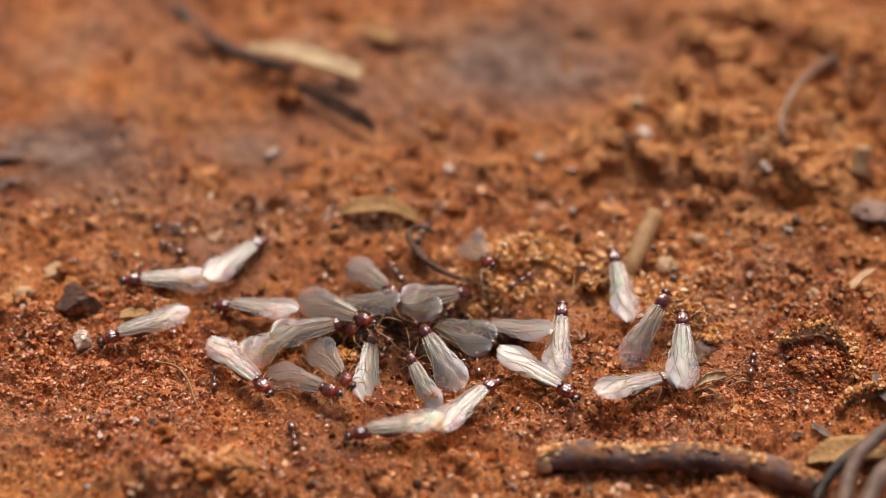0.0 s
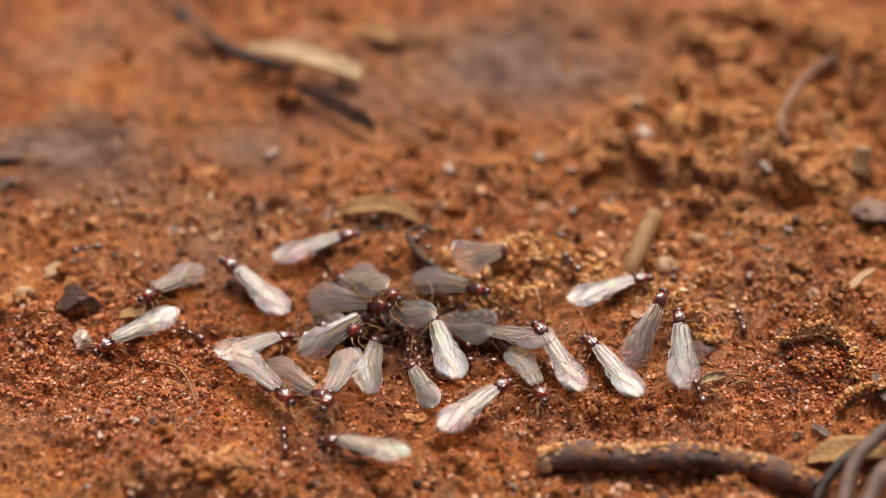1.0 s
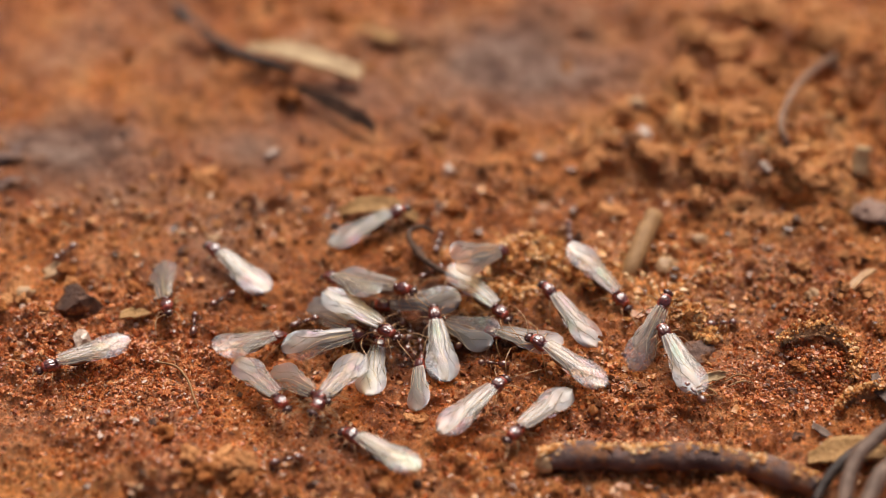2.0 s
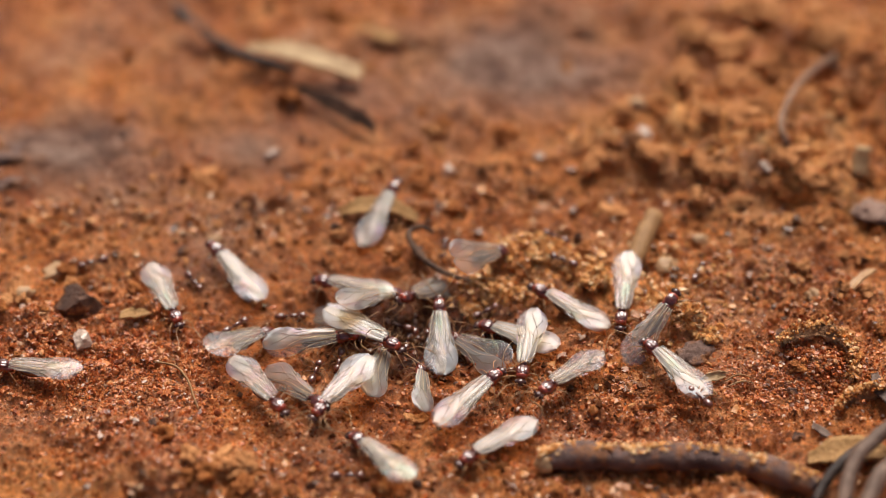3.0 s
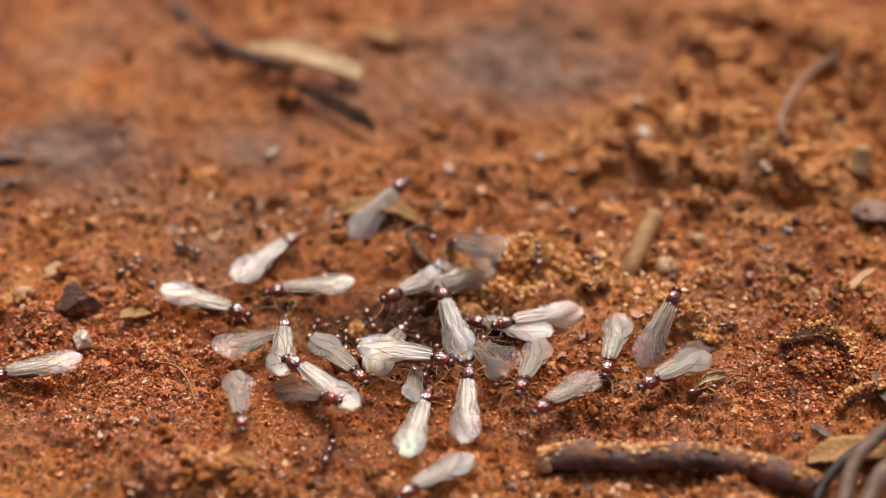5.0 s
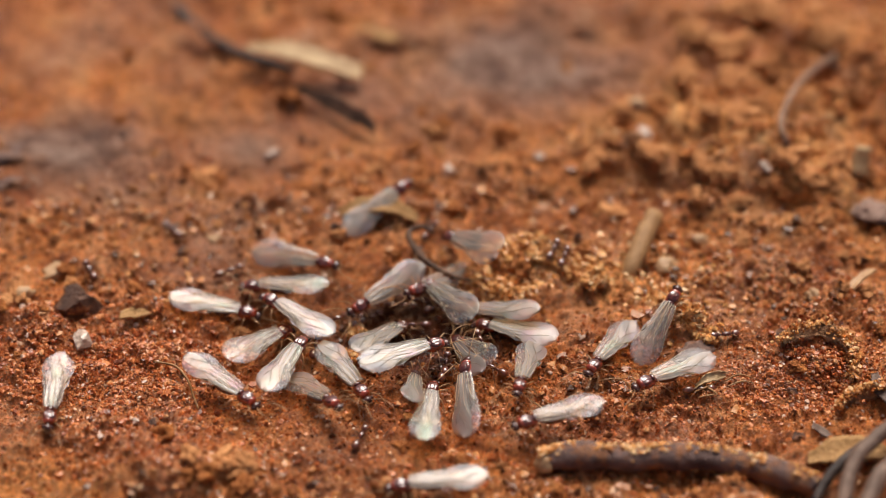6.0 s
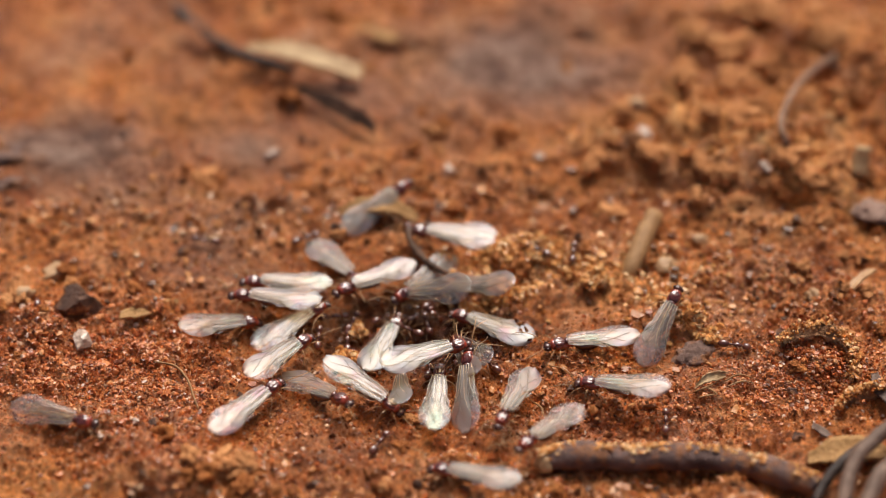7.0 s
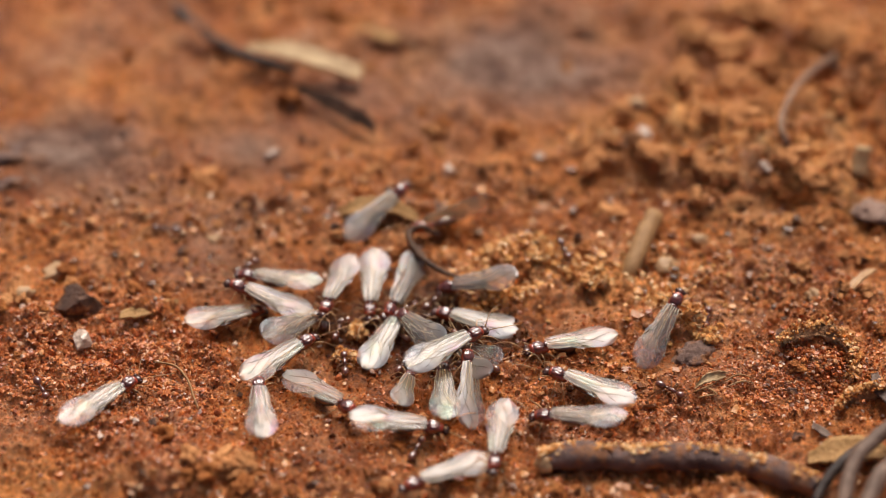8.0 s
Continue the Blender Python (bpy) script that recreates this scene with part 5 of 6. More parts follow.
    walk(ANTS[18], [(0, at(11.69, -12.35, 2.84, 84, 16)), (0.5, at(11.6, -13.14, 2.84, 92, 16)), (1, at(9.69, -15.07, 2.99, 118, 14)), (1.5, at(9.79, -15.24, 3.00, 128, 14, -4)), (1.7, at(9.24, -15.36, 2.96, 134, 14, -4)), (2.8, at(10.28, -21.17, 2.51, 204, 10, -4)), (3, at(9.97, -22.02, 2.65, 226, 14)), (3.5, at(10.20, -22.74, 2.87, 228, 16, -4)), (4, at(10.22, -22.51, 2.62, 218, 12, -4)), (4.5, at(9.75, -24.41, 3.12, 230, 20, -4)), (4.7, at(9.86, -24.40, 3.12, 232, 20, -4)), (5.8, at(7.97, -26.11, 2.40, 202, 8, -4)), (6, at(7.96, -26.27, 2.58, 204, 10, -4)), (6.5, at(8.03, -28.88, 2.78, 230, 14, -4)), (7, at(7.86, -29.03, 2.79, 228, 16)), (7.5, at(8.42, -28.09, 2.67, 212, 14)), (8, at(9.61, -25.02, 1.99, 166, -8))])
    walk(ANTS[19], [(0, at(21.31, -19.41, 1.03, 26, -6)), (0.5, at(17.06, -17.58, 1.32, 84, -4)), (1, at(14.68, -15.53, 1.73, 122, 8)), (1.5, at(12.16, -10.5, 1.79, 126, 10)), (1.7, at(10.95, -9.48, 1.97, 126, 14)), (2.8, at(10.56, -7.76, 2.27, 124, 18)), (3, at(9.99, -8.13, 1.83, 146, 12)), (3.5, at(8.25, -10.27, 1, 170, -6)), (4, at(7.1, -10.88, 0.82, 200, -4, -28)), (4.5, at(6.78, -12.16, 1.07, 206, 8, -28)), (4.7, at(6.77, -12.45, 1.2, 208, 10, -28)), (5.8, at(3.47, -9.33, 0.22, 148, -16, -4)), (6, at(2.62, -9.18, 0.08, 160, -14, -4)), (6.5, at(1.77, -7.69, 0.21, 150, -22, -20)), (7, at(0.92, -6.14, 0.46, 156, -22, -20)), (7.5, at(0.52, -5.77, 0.5, 166, -16, -20)), (8, at(0.63, -6.05, 0.45, 168, -20, -20))])
    walk(ANTS[20], [(0, at(21.52, -11.45, 3.36, 56, 26, 22)), (0.5, at(21.24, -11.41, 3.47, 62, 28, 22)), (1, at(21.37, -11.29, 3.36, 60, 26, 22)), (1.5, at(21.22, -11.56, 3.47, 58, 28, 22)), (1.7, at(21.52, -11.45, 3.36, 60, 26, 22)), (2.8, at(22.06, -11.69, 3.36, 54, 26, 22)), (3, at(22.37, -11.29, 3.36, 50, 26, 22)), (3.5, at(22.48, -11.29, 3.36, 50, 26, 18)), (4, at(22.48, -11.29, 3.36, 56, 26, 18)), (4.5, at(22.57, -10.89, 3.36, 58, 26, 18)), (4.7, at(22.67, -11.05, 3.36, 60, 26, 18)), (5.8, at(22.54, -11.16, 3.47, 60, 28, 18)), (6, at(22.69, -10.89, 3.36, 58, 26, 18)), (6.5, at(22.8, -10.89, 3.36, 58, 26, 18)), (7, at(22.8, -10.89, 3.36, 60, 26, 18)), (7.5, at(22.84, -11.05, 3.36, 58, 26, 18)), (8, at(22.93, -11.29, 3.36, 58, 26, 18))])
    walk(ANTS[21], [(0, at(23.51, -13.40, 2.71, 86, 16)), (0.5, at(23.77, -13.43, 2.98, 86, 18)), (1, at(23.21, -13.50, 2.98, 90, 18)), (1.5, at(22.76, -13.70, 2.85, 100, 16, -4)), (1.7, at(22.46, -14.14, 2.68, 104, 14, -4)), (2.8, at(19.87, -15.74, 2.34, 128, 10, -4)), (3, at(20.41, -16.16, 1.98, 128, 8)), (3.5, at(20.08, -17.17, 1.61, 158, -6)), (4, at(20.66, -19.97, 1.78, 214, 10, -4)), (4.5, at(20.26, -21.23, 2.19, 230, 20)), (4.7, at(20.02, -20.87, 2.20, 226, 18, -4)), (5.8, at(19.80, -20.66, 1.74, 216, 10, -4)), (6, at(19.54, -20.47, 1.77, 212, 10, -4)), (6.5, at(17.76, -20.45, 1.75, 198, 10)), (7, at(14.15, -20.37, 1.5, 162, -8)), (7.5, at(12.28, -19.78, 1.59, 152, 2, -4)), (8, at(11.19, -19.52, 1.79, 154, 6))])
    walk(ANTS[22], [(0, at(17.46, -4.44, 2.65, 98, 16)), (0.5, at(19.19, -5, 1.76, 52, 6)), (1, at(19.77, -6.46, 1.8, 22, 8)), (1.5, at(18.35, -6.57, 1.51, -12, 0, 6)), (1.7, at(18.01, -7.51, 1.48, -30, -10)), (2.25, at(17.62, -9.84, 1.48, -65, -9)), (2.8, at(17.24, -12.17, 1.48, -100, -8)), (3, at(17.74, -11.38, 1.48, -98, -6)), (3.5, at(17.42, -11.63, 1.89, -122, 8, -4)), (4, at(17.19, -12.85, 1.53, -104, 4)), (4.5, at(16.39, -16.73, 1.38, -90, 0)), (4.7, at(15.99, -18.3, 1.84, -98, 12)), (5.8, at(15.73, -18.43, 1.58, -110, 8)), (6, at(14.68, -18.32, 1.86, -122, 12)), (6.5, at(13.15, -18.34, 1.88, -136, 12)), (7, at(11.51, -15.2, 1.54, -170, 6)), (7.5, at(10.05, -14.46, 1.26, -194, -2)), (8, at(9.45, -15.62, 1.42, -166, 6))])
    walk(ANTS[23], [(0, at(11.68, -21.1, 1.26, 324, 0)), (0.5, at(11.57, -21.02, 1.57, 318, 8)), (1, at(9.18, -22.11, 2.19, 288, 18)), (1.5, at(8.36, -22.69, 2.19, 266, 18)), (1.7, at(7.88, -24.48, 1.93, 248, 12, -4)), (2.8, at(3.35, -29.19, 1.55, 214, 8)), (3, at(2.5, -29.73, 1.54, 218, 8)), (3.5, at(0.84, -29.46, 1.22, 194, 0)), (4, at(-1.77, -31.28, 1.20, 182, -4, -4)), (4.5, at(-3.18, -33.39, 1.87, 216, 14)), (4.7, at(-3.02, -34.16, 2, 224, 16)), (5.8, at(-3.54, -33.59, 1.80, 196, 10, -4)), (6, at(-3.71, -32.83, 1.20, 186, 2, -4)), (6.5, at(-2.27, -32.52, 1.63, 202, 10)), (7, at(0.05, -30.96, 1.22, 156, -8)), (7.5, at(-2.53, -32.29, 1.2, 196, 0)), (8, at(-2.52, -33.08, 1.74, 208, 10, -4))])
    walk(ANTS[24], [(0, at(4.38, -20.96, 1.5, 48, 4)), (0.5, at(4.8, -21.21, 1.78, 46, 8)), (1, at(5.44, -21.45, 2.03, 42, 8, 4)), (1.5, at(5.28, -21.28, 2.09, 46, 10, 4)), (1.7, at(5.28, -21.28, 2.09, 46, 10, 4)), (2.8, at(4.65, -20.56, 1.87, 46, 10)), (3, at(4.77, -20.20, 2.03, 46, 10, 4)), (3.5, at(4.65, -20.43, 1.97, 42, 8, 4)), (4, at(4.23, -20.36, 1.88, 48, 8, 4)), (4.5, at(3.14, -19.94, 1.99, 78, 14)), (4.7, at(2.76, -20.03, 1.86, 86, 12)), (5.8, at(2.23, -19.18, 1.98, 92, 16, -30)), (6, at(2.23, -18.92, 1.71, 94, 12, -30)), (6.5, at(2.39, -18.94, 1.97, 92, 16, -30)), (7, at(2.4, -18.04, 1.97, 92, 18, -30)), (7.5, at(1.97, -18, 1.92, 96, 18, -30)), (8, at(2.41, -17.6, 1.9, 90, 18, 20))])
    walk(ANTS[25], [(0, at(-7.63, -26.44, 1.2, 184, -5)), (0.5, at(-10.75, -27.47, 1.33, 160, -4)), (1, at(-10.22, -27.59, 1.31, 158, -4)), (1.5, at(-9.81, -27.44, 1.29, 166, 2)), (1.7, at(-8.92, -27.19, 1.25, 154, 2)), (2.8, at(-8.05, -26.45, 1.21, 136, 2)), (3, at(-7.86, -27.38, 1.22, 132, -2)), (3.5, at(-6.27, -27.84, 1.19, 100, 0)), (4, at(-4.19, -26.21, 1.33, 66, 6)), (4.5, at(-3.42, -24.59, 1.11, 72, -4)), (4.7, at(-2.63, -23.53, 1.12, 74, 4, 4)), (5.8, at(-1.03, -20.77, 0.9, 82, -2)), (6, at(-1.03, -20.77, 0.9, 84, -4)), (6.5, at(-1.2, -19.93, 0.79, 92, -6)), (7, at(-0.33, -18.4, 0.59, 86, 2)), (7.5, at(0.05, -18.25, 0.59, 92, -2)), (8, at(0.05, -17.79, 0.5, 92, -4))])
    walk(ANTS[26], [(0, at(-0.79, -10.46, -0.65, 144, -12, -30)), (0.5, at(-0.8, -10.24, -0.63, 146, -18, -30)), (1, at(-0.68, -10.11, -0.6, 148, -20, -30)), (1.5, at(0.06, -10.21, -0.5, 142, -22, -30)), (1.7, at(0.06, -10.21, -0.5, 140, -20, -30)), (2.8, at(0.9, -11.87, -0.42, 132, -14, -30)), (3, at(1.18, -12.77, -0.31, 136, -10, -30)), (3.5, at(2.02, -13.38, -0.09, 128, -12, -30)), (4, at(2.02, -12.94, -0.14, 130, -14, -30)), (4.5, at(2.85, -14, 0.15, 132, -18, -30)), (4.7, at(3.67, -14.62, 0.38, 122, -22, -30)), (5.8, at(1.74, -13.32, -0.15, 120, -16, -30)), (6, at(1.46, -13.26, -0.21, 118, -20, -30)), (6.5, at(0.62, -13.37, -0.34, 120, -20, -30)), (7, at(1.46, -13.26, -0.21, 114, -20, -30)), (7.5, at(1.73, -13.77, -0.09, 120, -22, -30)), (8, at(1.73, -14.23, -0.02, 122, -22, -30))])
    walk(ANTS[27], [(0, at(-2.98, -16.61, 0.46, 116, 14, -26)), (0.5, at(-2.71, -16.78, -0.15, 116, 2, -26)), (1, at(-2.99, -16.77, -0.17, 114, 0, -26)), (1.5, at(-2.7, -17.28, -0.03, 94, -2, -26)), (1.7, at(-2.43, -16.8, -0.14, 92, 2, -26)), (2.8, at(-2.16, -16.31, -0.25, 96, 2, -26)), (3, at(-2.15, -17.31, 0, 90, -2, 26)), (3.5, at(-2.42, -17.79, 0.1, 92, 2)), (4, at(-2.53, -17.78, 0.1, 92, -4)), (4.5, at(-2.7, -17.28, -0.03, 88, -8, 18)), (4.7, at(-2.7, -17.28, -0.03, 88, -10, 18)), (5.8, at(-2.69, -18.25, 0.2, 84, -18, 18)), (6, at(-2.69, -18.25, 0.2, 86, -18, 18)), (6.5, at(-3.96, -18.22, 0.16, 86, -10, 18)), (7, at(-3.96, -18.22, 0.16, 92, -16, -18)), (7.5, at(-3.79, -18.5, 0.22, 94, -18, -18)), (8, at(-3.24, -18.23, 0.18, 80, -14, 18))])
    walk(ANTS[28], [(0, at(-6.3, -7.62, 0.05, 150, -14, -30)), (0.5, at(-6.7, -8.1, -0.1, 146, -14, -30)), (1, at(-6.9, -8.3, -0.15, 150, -14, -30)), (1.5, at(-7.0, -8.3, -0.15, 156, -14, -30)), (1.7, at(-6.7, -8.3, -0.15, 160, -14, -30)), (2.8, at(-3.75, -8.4, 1.3, 228, 26, -30)), (3, at(-3.52, -8.4, 1.31, 228, 26, -30)), (3.5, at(-2.78, -8.42, 1.33, 226, 26, -30)), (4, at(-2.22, -7.97, 1.13, 226, 20, -30)), (4.5, at(-1.94, -7.86, 1.18, 224, 20, -30)), (4.7, at(-1.95, -6.91, 0.41, 206, 2, -30)), (5.8, at(-2.24, -6.55, 0.54, 204, 4, -30)), (6, at(-2.51, -7.32, 1.29, 222, 20, -30)), (6.5, at(-2.51, -7.38, 1.51, 230, 24, -30)), (7, at(-3.95, -7.22, 0.55, 232, 8, -30)), (7.5, at(-4.81, -7.34, 0.27, 238, 4, -30)), (8, at(-5.25, -8.59, -0.11, 252, -2, -30))])
    walk(WORKERS[0], [(0, at(-2.13, 1.87, 0.6, 69, 0)), (1.5, at(-1.89, 1.88, 0.6, 51, 0)), (1.7, at(-1.12, 1.39, 0.56, 69, 0)), (2.8, at(0.06, -0.03, 0.51, 83, 0)), (3.5, at(0.35, -0.45, 0.5, 86, 0)), (4, at(0.06, 0.82, 0.53, 90, 0)), (4.7, at(-2.01, 2.04, 0.6, 141, 0)), (5.25, at(-1.42, 2.27, 0.59, 86, 0)), (5.8, at(-0.83, 2.51, 0.58, 30, 0)), (6.15, at(-1.72, 2.27, 0.6, 98, 0)), (6.5, at(-2.61, 2.03, 0.62, 167, 0)), (7, at(-2.91, 2.45, 0.64, 153, 0)), (8, at(-2.13, 2.04, 0.61, 167, 0))])
    walk(WORKERS[1], [(0, at(-28.44, -0.23, 0.46, 145, 0)), (0.5, at(-32.01, 0.38, 0.69, 169, 0)), (1, at(-37.09, -1.02, 0.87, 195, 0)), (1.5, at(-39.56, -0.06, 0.94, 174, 0)), (2.25, at(-38.6, -2.6, 0.85, 250, 0)), (2.8, at(-36.6, -3.0, 0.80, 220, 0)), (3.5, at(-36.05, -2.31, 0.8, 155, 0)), (4, at(-35.32, -1.21, 0.81, 104, 0)), (4.25, at(-32.24, -1.46, 0.64, 61, 0)), (4.5, at(-29.16, -1.71, 0.47, 18, 0)), (4.7, at(-30.1, -3.69, 0.51, 3, 0)), (5.07, at(-32.38, -3.16, 0.62, 54, 0)), (5.43, at(-34.67, -2.62, 0.72, 105, 0)), (5.8, at(-36.95, -2.08, 0.83, 155, 0)), (6, at(-36.27, -3.73, 0.79, 118, 0)), (6.25, at(-38.78, -5.72, 0.91, 178, 0)), (6.5, at(-41.29, -7.71, 1.03, 237, 0)), (7, at(-40.47, -10.67, 1.17, 278, 0)), (7.5, at(-40.54, -18.22, 0.56, 279, 0)), (8, at(-38.54, -20.49, 0.6, 300, 0))])
    walk(WORKERS[2], [(0, at(8.1, -5.89, 1.21, 40, 0)), (0.5, at(9.3, -3.88, 1.83, 66, 0)), (1, at(11.82, 0.23, 1.02, 57, 0)), (1.5, at(13.41, 2.24, 0.26, 67, 0)), (1.7, at(13.56, 2.9, 0.22, 73, 0)), (2.25, at(12.74, 2.58, 0.23, 111, 0)), (2.8, at(11.93, 2.26, 0.24, 149, 0)), (3, at(11.6, 1.65, 0.33, 147, 0)), (3.5, at(10.69, 1.2, 0.42, 162, 0)), (3.75, at(12.24, 0.08, 1.08, 100, 0)), (4, at(13.8, -1.03, 1.39, 39, 0)), (4.7, at(15.65, -4.21, 1.59, 80, 0)), (5.8, at(13.69, -2.77, 1.82, 97, 0)), (6, at(12.52, -2.87, 1.92, 71, 0)), (6.5, at(12.66, -2.36, 1.84, 72, 0)), (7, at(13.44, -2.06, 1.72, 82, 0)), (7.5, at(13.5, -1.06, 1.42, 84, 0)), (7.67, at(13.19, -1.42, 1.54, 32, 0)), (7.83, at(12.87, -1.78, 1.67, -20, 0)), (8, at(12.56, -2.15, 1.8, -72, 0))])
    walk(WORKERS[3], [(0, at(30.15, -17.16, 0.88, 76, 0)), (0.5, at(29.41, -17.99, 0.71, 92, 0)), (1, at(29.61, -11.23, 0.93, 98, 0)), (1.25, at(28.34, -14.04, 0.82, 54, 0)), (1.5, at(27.07, -16.84, 0.71, 10, 0)), (1.7, at(28.03, -15.44, 0.84, -4, 0)), (2.8, at(26.61, -4.45, 1.07, 63, 0)), (3, at(26.23, -4.27, 1.05, 63, 0)), (3.5, at(26.46, -6.05, 1.02, 23, 0)), (4, at(28.04, -12.76, 0.88, 11, 0)), (4.7, at(27.74, -11.96, 0.86, 12, 0)), (5.8, at(28, -13.15, 0.88, 11, 0)), (6.5, at(28.19, -13.94, 0.89, -4, 0)), (7, at(28.92, -14.9, 0.92, -12, 0)), (7.25, at(27.53, -13.53, 0.88, 36, 0)), (7.5, at(26.15, -12.17, 0.84, 84, 0)), (8, at(26.4, -10.75, 0.84, 77, 0))])
    walk(WORKERS[4], [(0, at(-22.1, -19.05, 0.49, -88, 0)), (0.17, at(-22.48, -17.01, 0.27, -29, 0)), (0.33, at(-22.86, -14.96, 0.06, 29, 0)), (0.5, at(-23.24, -12.92, -0.16, 88, 0)), (1, at(-25.25, -12.31, 0.02, 148, 0)), (1.5, at(-25.65, -11, 0.13, 148, 0)), (1.7, at(-25.68, -10.7, 0.15, 119, 0)), (2.25, at(-23.57, -10.78, -0.05, 80, 0)), (2.8, at(-21.45, -10.85, -0.25, 41, 0)), (3, at(-20.61, -10.8, -0.3, 41, 0)), (3.5, at(-16.8, -8.42, -0.27, 69, 0)), (4, at(-17.42, -7.5, -0.13, 69, 0)), (4.7, at(-17.1, -8.07, -0.21, 93, 0)), (5.8, at(-10.5, -9.42, -0.89, 28, 0)), (6.5, at(-11.07, -9.12, -0.78, 17, 0)), (7, at(-10.79, -9.1, -0.81, 5, 0)), (8, at(-10.48, -9.77, -0.94, 17, 0))])
    walk(WORKERS[5], [(0, at(-13.98, -26.82, 0.83, -79, 0)), (0.17, at(-14.14, -26.46, 0.82, -21, 0)), (0.33, at(-14.3, -26.11, 0.82, 38, 0)), (0.5, at(-14.47, -25.75, 0.81, 97, 0)), (1, at(-14.87, -26.86, 0.88, 97, 0)), (1.5, at(-14.97, -27.94, 0.91, 41, 0)), (1.7, at(-14.93, -28.5, 0.92, 29, 0)), (2.8, at(-9.57, -31.48, 0.64, 2, 0)), (3, at(-8.54, -31.25, 0.6, 1, 0)), (3.17, at(-8.87, -31.61, 0.61, 49, 0)), (3.33, at(-9.2, -31.98, 0.62, 97, 0)), (3.5, at(-9.53, -32.35, 0.63, 145, 0)), (3.75, at(-10.58, -31.95, 0.68, 107, 0)), (4, at(-11.64, -31.55, 0.72, 69, 0)), (4.7, at(-11.46, -29.85, 0.72, 77, 0)), (5.8, at(-7.16, -24.75, 0.48, 69, 0)), (6, at(-7.65, -26.22, 0.54, 69, 0)), (6.5, at(-6.05, -26.55, 0.52, 59, 0)), (7, at(-5.78, -26.9, 0.52, 59, 0)), (7.5, at(-4.7, -27.61, 0.53, 76, 0)), (8, at(-2.32, -27.62, 0.54, 67, 0))])
    walk(WORKERS[6], [(0, at(26.01, -10.74, 0.84, 92, 0)), (0.5, at(24.13, -21.64, 1.84, 61, 0)), (1, at(24.35, -21.64, 1.84, 101, 0)), (1.5, at(24.33, -21.78, 1.83, 119, 0)), (1.7, at(24.01, -21.77, 1.83, 120, 0)), (2.8, at(23.71, -22.13, 1.81, 130, 0)), (3, at(24.23, -22.35, 1.81, 129, 0)), (3.5, at(24.31, -21.4, 0.15, 154, 0)), (4, at(23.43, -20.85, 0.19, 143, 0)), (4.35, at(24.41, -20.52, 0.24, 83, 0)), (4.7, at(25.39, -20.2, 0.29, 22, 0)), (5.8, at(24.85, -20.19, 0.28, 11, 0)), (6.5, at(25.42, -19.87, 0.33, -1, 0)), (6.75, at(23.29, -21.89, 0.26, 42, 0)), (7, at(21.16, -23.91, 0.19, 85, 0)), (7.17, at(22.23, -22.89, 0.19, 33, 0)), (7.33, at(23.29, -21.87, 0.2, -19, 0)), (7.5, at(24.35, -20.86, 0.2, -70, 0)), (8, at(22.11, -20.32, 0.25, -37, 0))])
    walk(WORKERS[7], [(0, at(3.38, -16.08, -0.09, 95, 0)), (0.5, at(2.03, -12.26, -0.84, 97, 0)), (1, at(2.32, -11.91, -0.79, 97, 0)), (1.5, at(2.31, -12.32, -0.78, 97, 0)), (1.7, at(2.03, -12.26, -0.84, 82, 0)), (2.8, at(4.31, -10.74, -0.37, 17, 0)), (3.15, at(4.64, -7.45, 0.21, 53, 0)), (3.5, at(4.97, -4.15, 0.79, 89, 0)), (4, at(0.06, -0.45, 0.5, 90, 0)), (4.7, at(0.94, 0.4, 0.51, 69, 0)), (6, at(-4.78, -10.76, -1.56, 47, 0)), (7, at(-1.95, -8.77, -1.13, 19, 0)), (8, at(-1.37, -8.81, -1.09, 18, 0))])
    walk(WORKERS[8], [(0, at(-8.21, -9.91, -1.21, 5, 0)), (0.5, at(-10.01, -6.67, -0.39, 26, 0)), (1, at(-8.26, -7.89, -0.8, 25, 0)), (1.5, at(-7.08, -9.47, -1.24, -20, 0)), (1.6, at(-5.95, -8.61, -1.09, 40, 0)), (1.7, at(-4.82, -7.74, -0.94, 100, 0)), (2.8, at(-4.18, -12.33, -1.57, 84, 0)), (3.03, at(-6.69, -13.01, -1.27, 25, 0)), (3.27, at(-9.19, -13.68, -0.98, -34, 0)), (3.5, at(-11.69, -14.36, -0.69, -93, 0)), (4, at(-11.34, -15.73, -0.46, -87, 0)), (4.7, at(-9.64, -16.54, -0.41, -42, 0)), (5.8, at(-5.4, -7.44, -0.84, 1, 0)), (6.5, at(-1.38, -8.16, -0.94, -5, 0)), (7, at(-2.81, -8.73, -1.18, 8, 0)), (8, at(-3.67, -7.74, -0.95, 32, 0))])
    walk(WORKERS[9], [(0, at(-3.34, -12.35, -1.55, 91, 0)), (0.5, at(-3.34, -12.35, -1.55, 91, 0)), (1, at(-3.51, -11.92, -1.58, 91, 0)), (1.5, at(-3.52, -11.52, -1.59, 83, 0)), (1.7, at(-3.35, -11.53, -1.58, 83, 0)), (2.8, at(-3.63, -11.52, -1.59, 91, 0)), (3.5, at(-2.79, -10.79, -1.53, 34, 0)), (4.7, at(-9.31, -11.11, -1.2, 92, 0)), (5.8, at(-9.92, -16.56, -0.39, 87, 0)), (7, at(-9.56, -11.93, -1.18, 92, 0)), (8, at(-9.69, -15.58, -0.62, 95, 0))])
